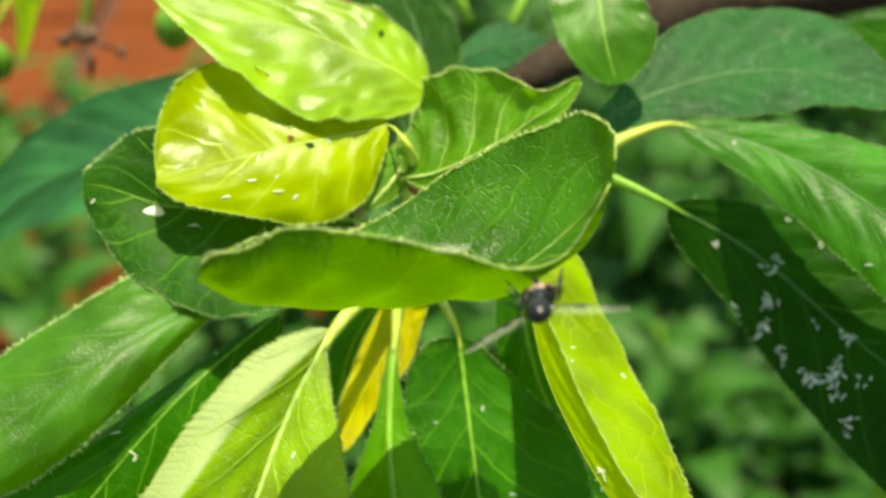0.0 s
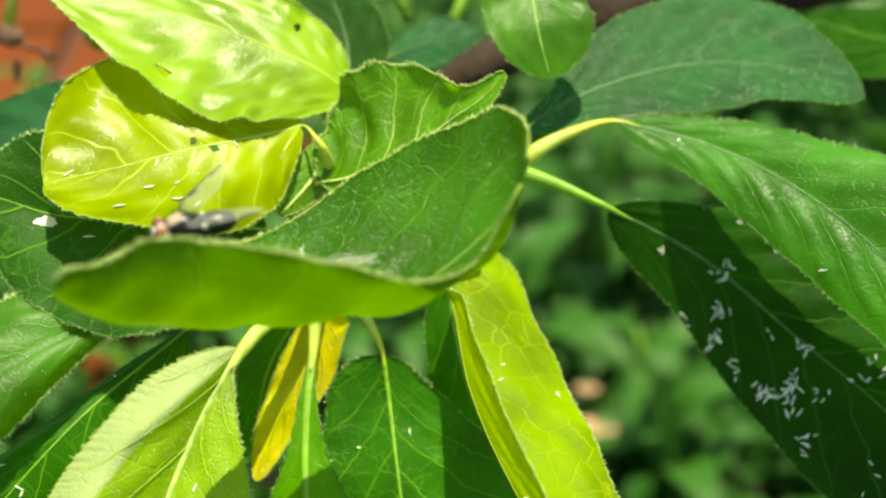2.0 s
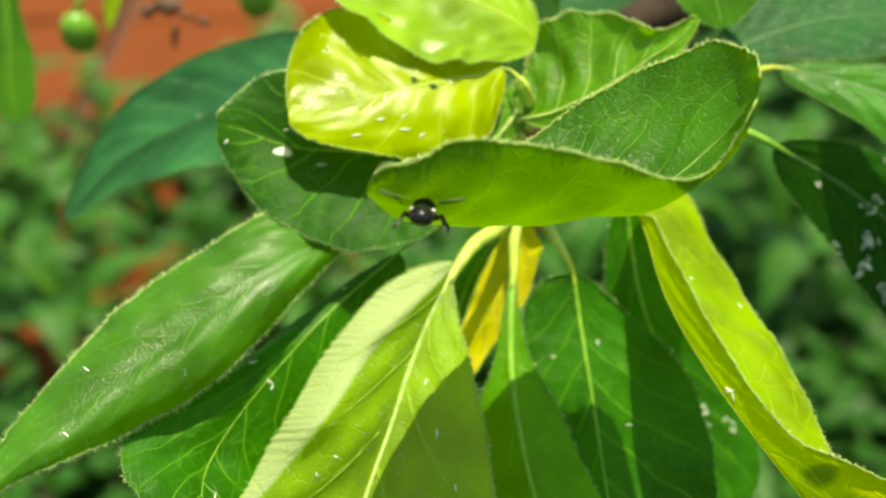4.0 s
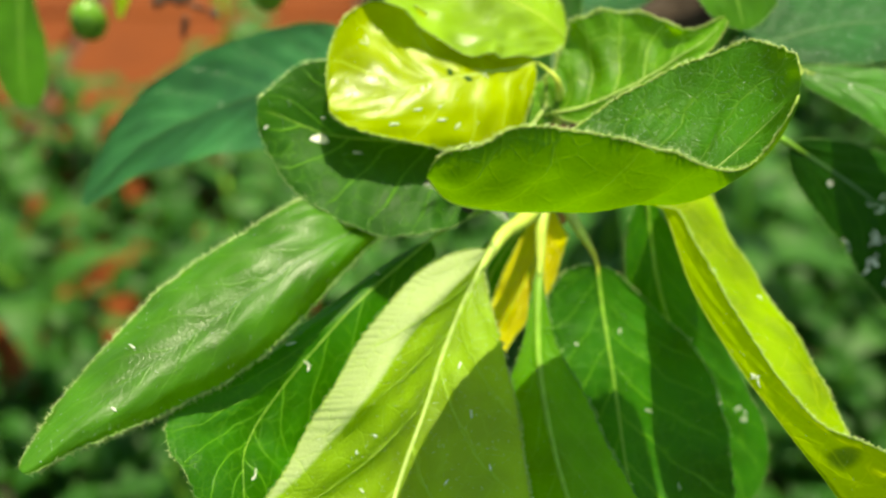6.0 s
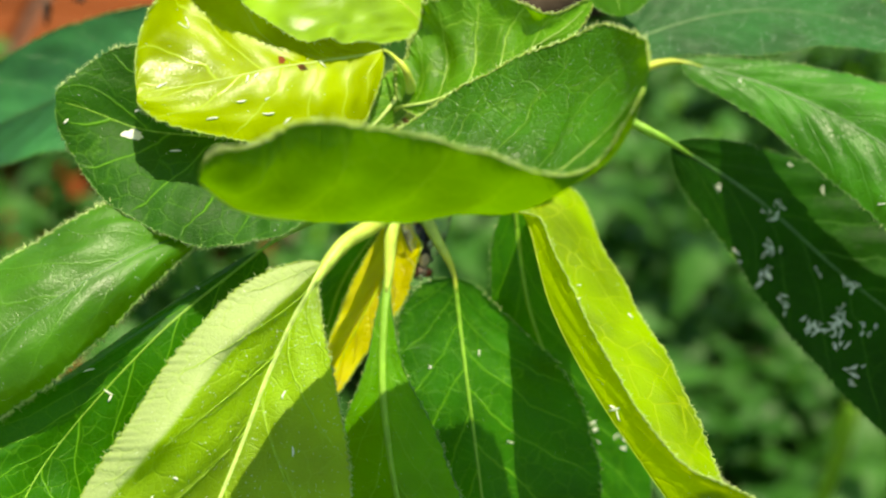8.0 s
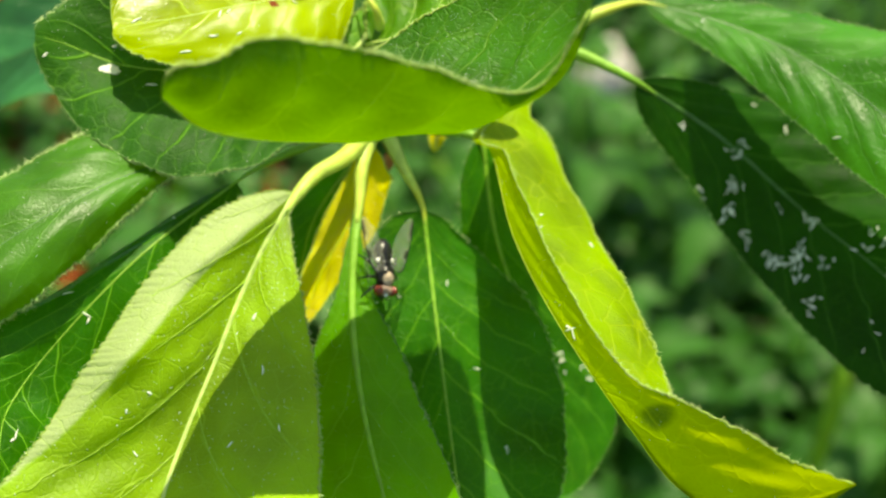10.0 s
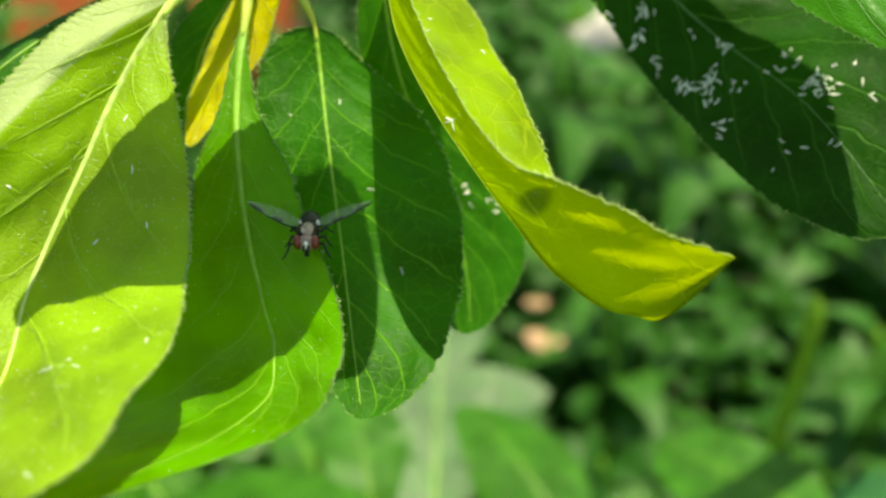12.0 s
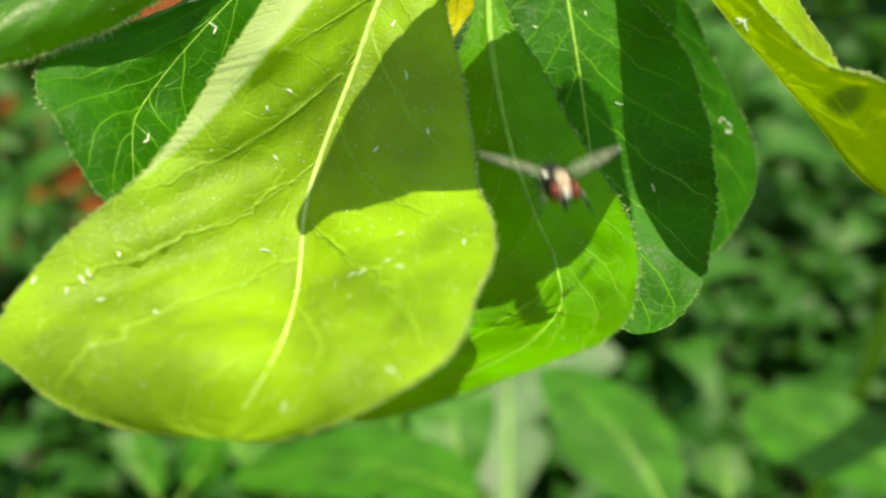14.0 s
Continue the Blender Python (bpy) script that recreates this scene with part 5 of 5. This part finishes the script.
def plant_weeds():
    rng = random.Random(7)
    kinds = [weed("weed", "leafy green weed with opposite pointed leaves", 0.12, 5, 0.042, 0.018, M_WEED, 1),
             weed("weed", "pale leafy weed with opposite pointed leaves", 0.15, 5, 0.048, 0.020, M_WEED2, 2),
             weed("weed", "low dark weed with rounded leaves", 0.07, 4, 0.034, 0.022, M_WEED, 3)]
    spots = []
    for k in range(900):
        x, y = rng.uniform(-0.62, 0.62), rng.uniform(0.36, 1.32)
        if x < -0.06 and (y > 0.88 or y > 0.56 and k % 2):
            continue
        if (x - 0.216) ** 2 + (y - 0.922) ** 2 > 0.1**2 and all((x - a) ** 2 + (y - b) ** 2 > 0.055**2 for a, b in spots):
            spots.append((x, y))
    for k, (x, y) in enumerate(spots[:170]):
        m = pose(x, y, 0.0, rng.uniform(-12, 12), rng.uniform(-12, 12), rng.uniform(0, 360)) @ Matrix.Scale(rng.uniform(0.8, 1.35), 4)
        if k < 3:
            kinds[k].matrix_basis = m
        else:
            copy_thing(kinds[k % 3], m)
    # the thick of low leaves that nobody could count
    vs, fs, uvs, n = [], [], [], 0
    proto = [weed_leaf_mesh(1.0, rng.uniform(0.4, 0.8), rng.uniform(0.2, 1.0), rng.uniform(0.0, 0.4), 4) for _ in range(6)]
    for k in range(26000):
        x, y = (rng.uniform(-0.75, 0.75), rng.uniform(0.15, 1.5)) if k % 3 else (rng.gauss(0.2, 1.6), rng.gauss(1.2, 1.1))
        if (x < -0.07 and (0.91 < y < 2.1 or 0.56 < y < 2.1 and k % 9 < 5)) or y < 0.15 or (x - 0.216) ** 2 + (y - 0.922) ** 2 < 0.05**2:
            continue
        size = rng.uniform(0.015, 0.038)
        m = pose(x, y, rng.uniform(0.01, 0.10), rng.uniform(-25, 60), rng.uniform(-30, 30), rng.uniform(0, 360)) @ Matrix.Scale(size, 4)
        v, f, uv = proto[k % 6]
        vs += [tuple(m @ Vector(p)) for p in v]
        fs += [tuple(i + n for i in q) for q in f]
        uvs += uv
        n += len(v)
    ob = mesh_part("undergrowth", vs, fs, M_WEED, None, uvs=uvs)
    tagged(ob, "thick mat of low green weed leaves on the soil", "weeds", kind="stuff")


plant_weeds()


def motions():
    walk(fly, [(t, pose(*p)) for t, *p in (
        (0, 0.00655, 0.05315, 0.61071, 160.8, 23.2, 84.0),
        (0.1, 0.00734, 0.05370, 0.61055, 127.0, 11.1, 72.8),
        (0.2, 0.00813, 0.05425, 0.61039, 96.3, -4.8, 70.1),
        (0.35, 0.00899, 0.05568, 0.61047, 86.1, -21.4, 50.6),
        (0.5, 0.00984, 0.05709, 0.61054, 81.6, -40.3, 31.2),
        (0.6, 0.00931, 0.05942, 0.60998, 38.4, -59.3, 74.4),
        (0.7, 0.00876, 0.06174, 0.60942, -16.8, -49.0, 129.7),
        (0.85, 0.00707, 0.06257, 0.60922, -14.6, -30.0, 153.6),
        (1, 0.00538, 0.06339, 0.60901, -5.0, -13.2, 175.3),
        (1.5, 0.00179, 0.05976, 0.60957, -5.2, -1.2, -174.6),
        (2, -0.01025, 0.06226, 0.61077, 4.3, 1.5, -163.6),
        (2.2, -0.01142, 0.06075, 0.61397, -1.2, 11.1, -146.2),
        (2.5, -0.01155, 0.05619, 0.61176, -27.0, 18.7, -122.6),
        (2.57, -0.01163, 0.05621, 0.61170, -13.6, 13.1, -163.1),
        (2.63, -0.01169, 0.05623, 0.61165, 3.0, 19.6, 146.8),
        (2.7, -0.01177, 0.05624, 0.61159, 8.9, 32.6, 105.2),
        (3, -0.01198, 0.05561, 0.61221, -2.6, 48.2, 78.6),
        (3.5, -0.01180, 0.05608, 0.61105, 0.2, 49.1, 82.7),
        (3.7, -0.01220, 0.05545, 0.61027, 4.2, 45.6, 87.2),
        (4.6, -0.01359, 0.05627, 0.60595, 0.0, -0.7, 86.7),
        (5.8, -0.01334, 0.07223, 0.59646, 7.2, -26.3, 83.3),
        (6.1, -0.01009, 0.07872, 0.59339, 15.0, -9.3, 51.3),
        (6.3, -0.00686, 0.08219, 0.59058, 28.4, 3.7, 13.5),
        (6.5, -0.00363, 0.08565, 0.58778, 31.4, 22.0, -23.0),
        (6.75, -0.00244, 0.08452, 0.58610, 14.4, 36.7, -45.9),
        (7, -0.00124, 0.08339, 0.58442, -11.5, 43.1, -77.2),
        (7.2, -0.00132, 0.08300, 0.58471, -20.3, 41.5, -89.8),
        (8.2, -0.00164, 0.07867, 0.58414, -29.3, 41.2, -93.6),
        (9.3, -0.00219, 0.07478, 0.58340, -36.7, 37.6, -97.2),
        (9.5, -0.00198, 0.07341, 0.58260, -34.3, 37.4, -93.7),
        (10, -0.00215, 0.06911, 0.58228, -24.8, 36.8, -86.3),
        (10.5, -0.00274, 0.06517, 0.58150, -6.1, 35.5, -75.6),
        (11, -0.00069, 0.06295, 0.57990, 3.8, 27.7, -54.5),
        (11.5, -0.00102, 0.05797, 0.57734, 14.5, 28.8, -55.8),
        (11.8, 0.00038, 0.05672, 0.57699, 5.0, 10.7, -75.2),
        (12, 0.00177, 0.05547, 0.57665, 2.0, -9.3, -91.4),
        (12.2, -0.00023, 0.05329, 0.57417, 2.9, 6.5, -86.2),
        (12.5, 0.00067, 0.04470, 0.57317, 9.3, 27.8, -77.6),
        (12.7, -0.00091, 0.03915, 0.57259, -9.2, 28.6, -90.9),
        (12.8, 0.00030, 0.04162, 0.57266, -14.8, 23.6, -119.4),
        (13, 0.00152, 0.04409, 0.57273, -17.1, 16.9, -146.1),
        (13.2, 0.00318, 0.04723, 0.57588, -5.2, 25.3, -133.2),
        (13.5, 0.00229, 0.04210, 0.57444, -7.2, 29.3, -125.6),
        (13.6, 0.00342, 0.03917, 0.57438, -6.7, 30.9, -110.8),
        (13.8, 0.00311, 0.03669, 0.57484, 1.3, 29.2, -90.9),
        (14, -0.00162, 0.04444, 0.58150, -2.4, -16.9, -83.1),
    )])
    # the wings swing between half folded and spread
    beats = ((0.0, 8, 15), (0.3, 60, 20), (0.7, 70, 5), (1.0, 70, 60), (2.5, 65, 30), (3.0, 62, 62), (3.7, 62, 62), (5.8, 35, 40), (7.2, 65, 65), (9.3, 68, 30), (10.0, 68, 62),
             (10.5, 35, 30), (11.0, 60, 40), (11.5, 45, 38), (12.0, 22, 24), (12.5, 30, 30), (13.0, 45, 55), (13.5, 40, 45), (13.6, 35, 40), (13.8, 32, 36), (14.0, 25, 20))
    walk(wing_left, [(t, pose(-0.0003, 0.0006, 0.0006, 8, 0, a)) for t, a, b in beats])
    walk(wing_right, [(t, pose(-0.0003, -0.0006, 0.0006, -8, 0, -b)) for t, a, b in beats])

motions()
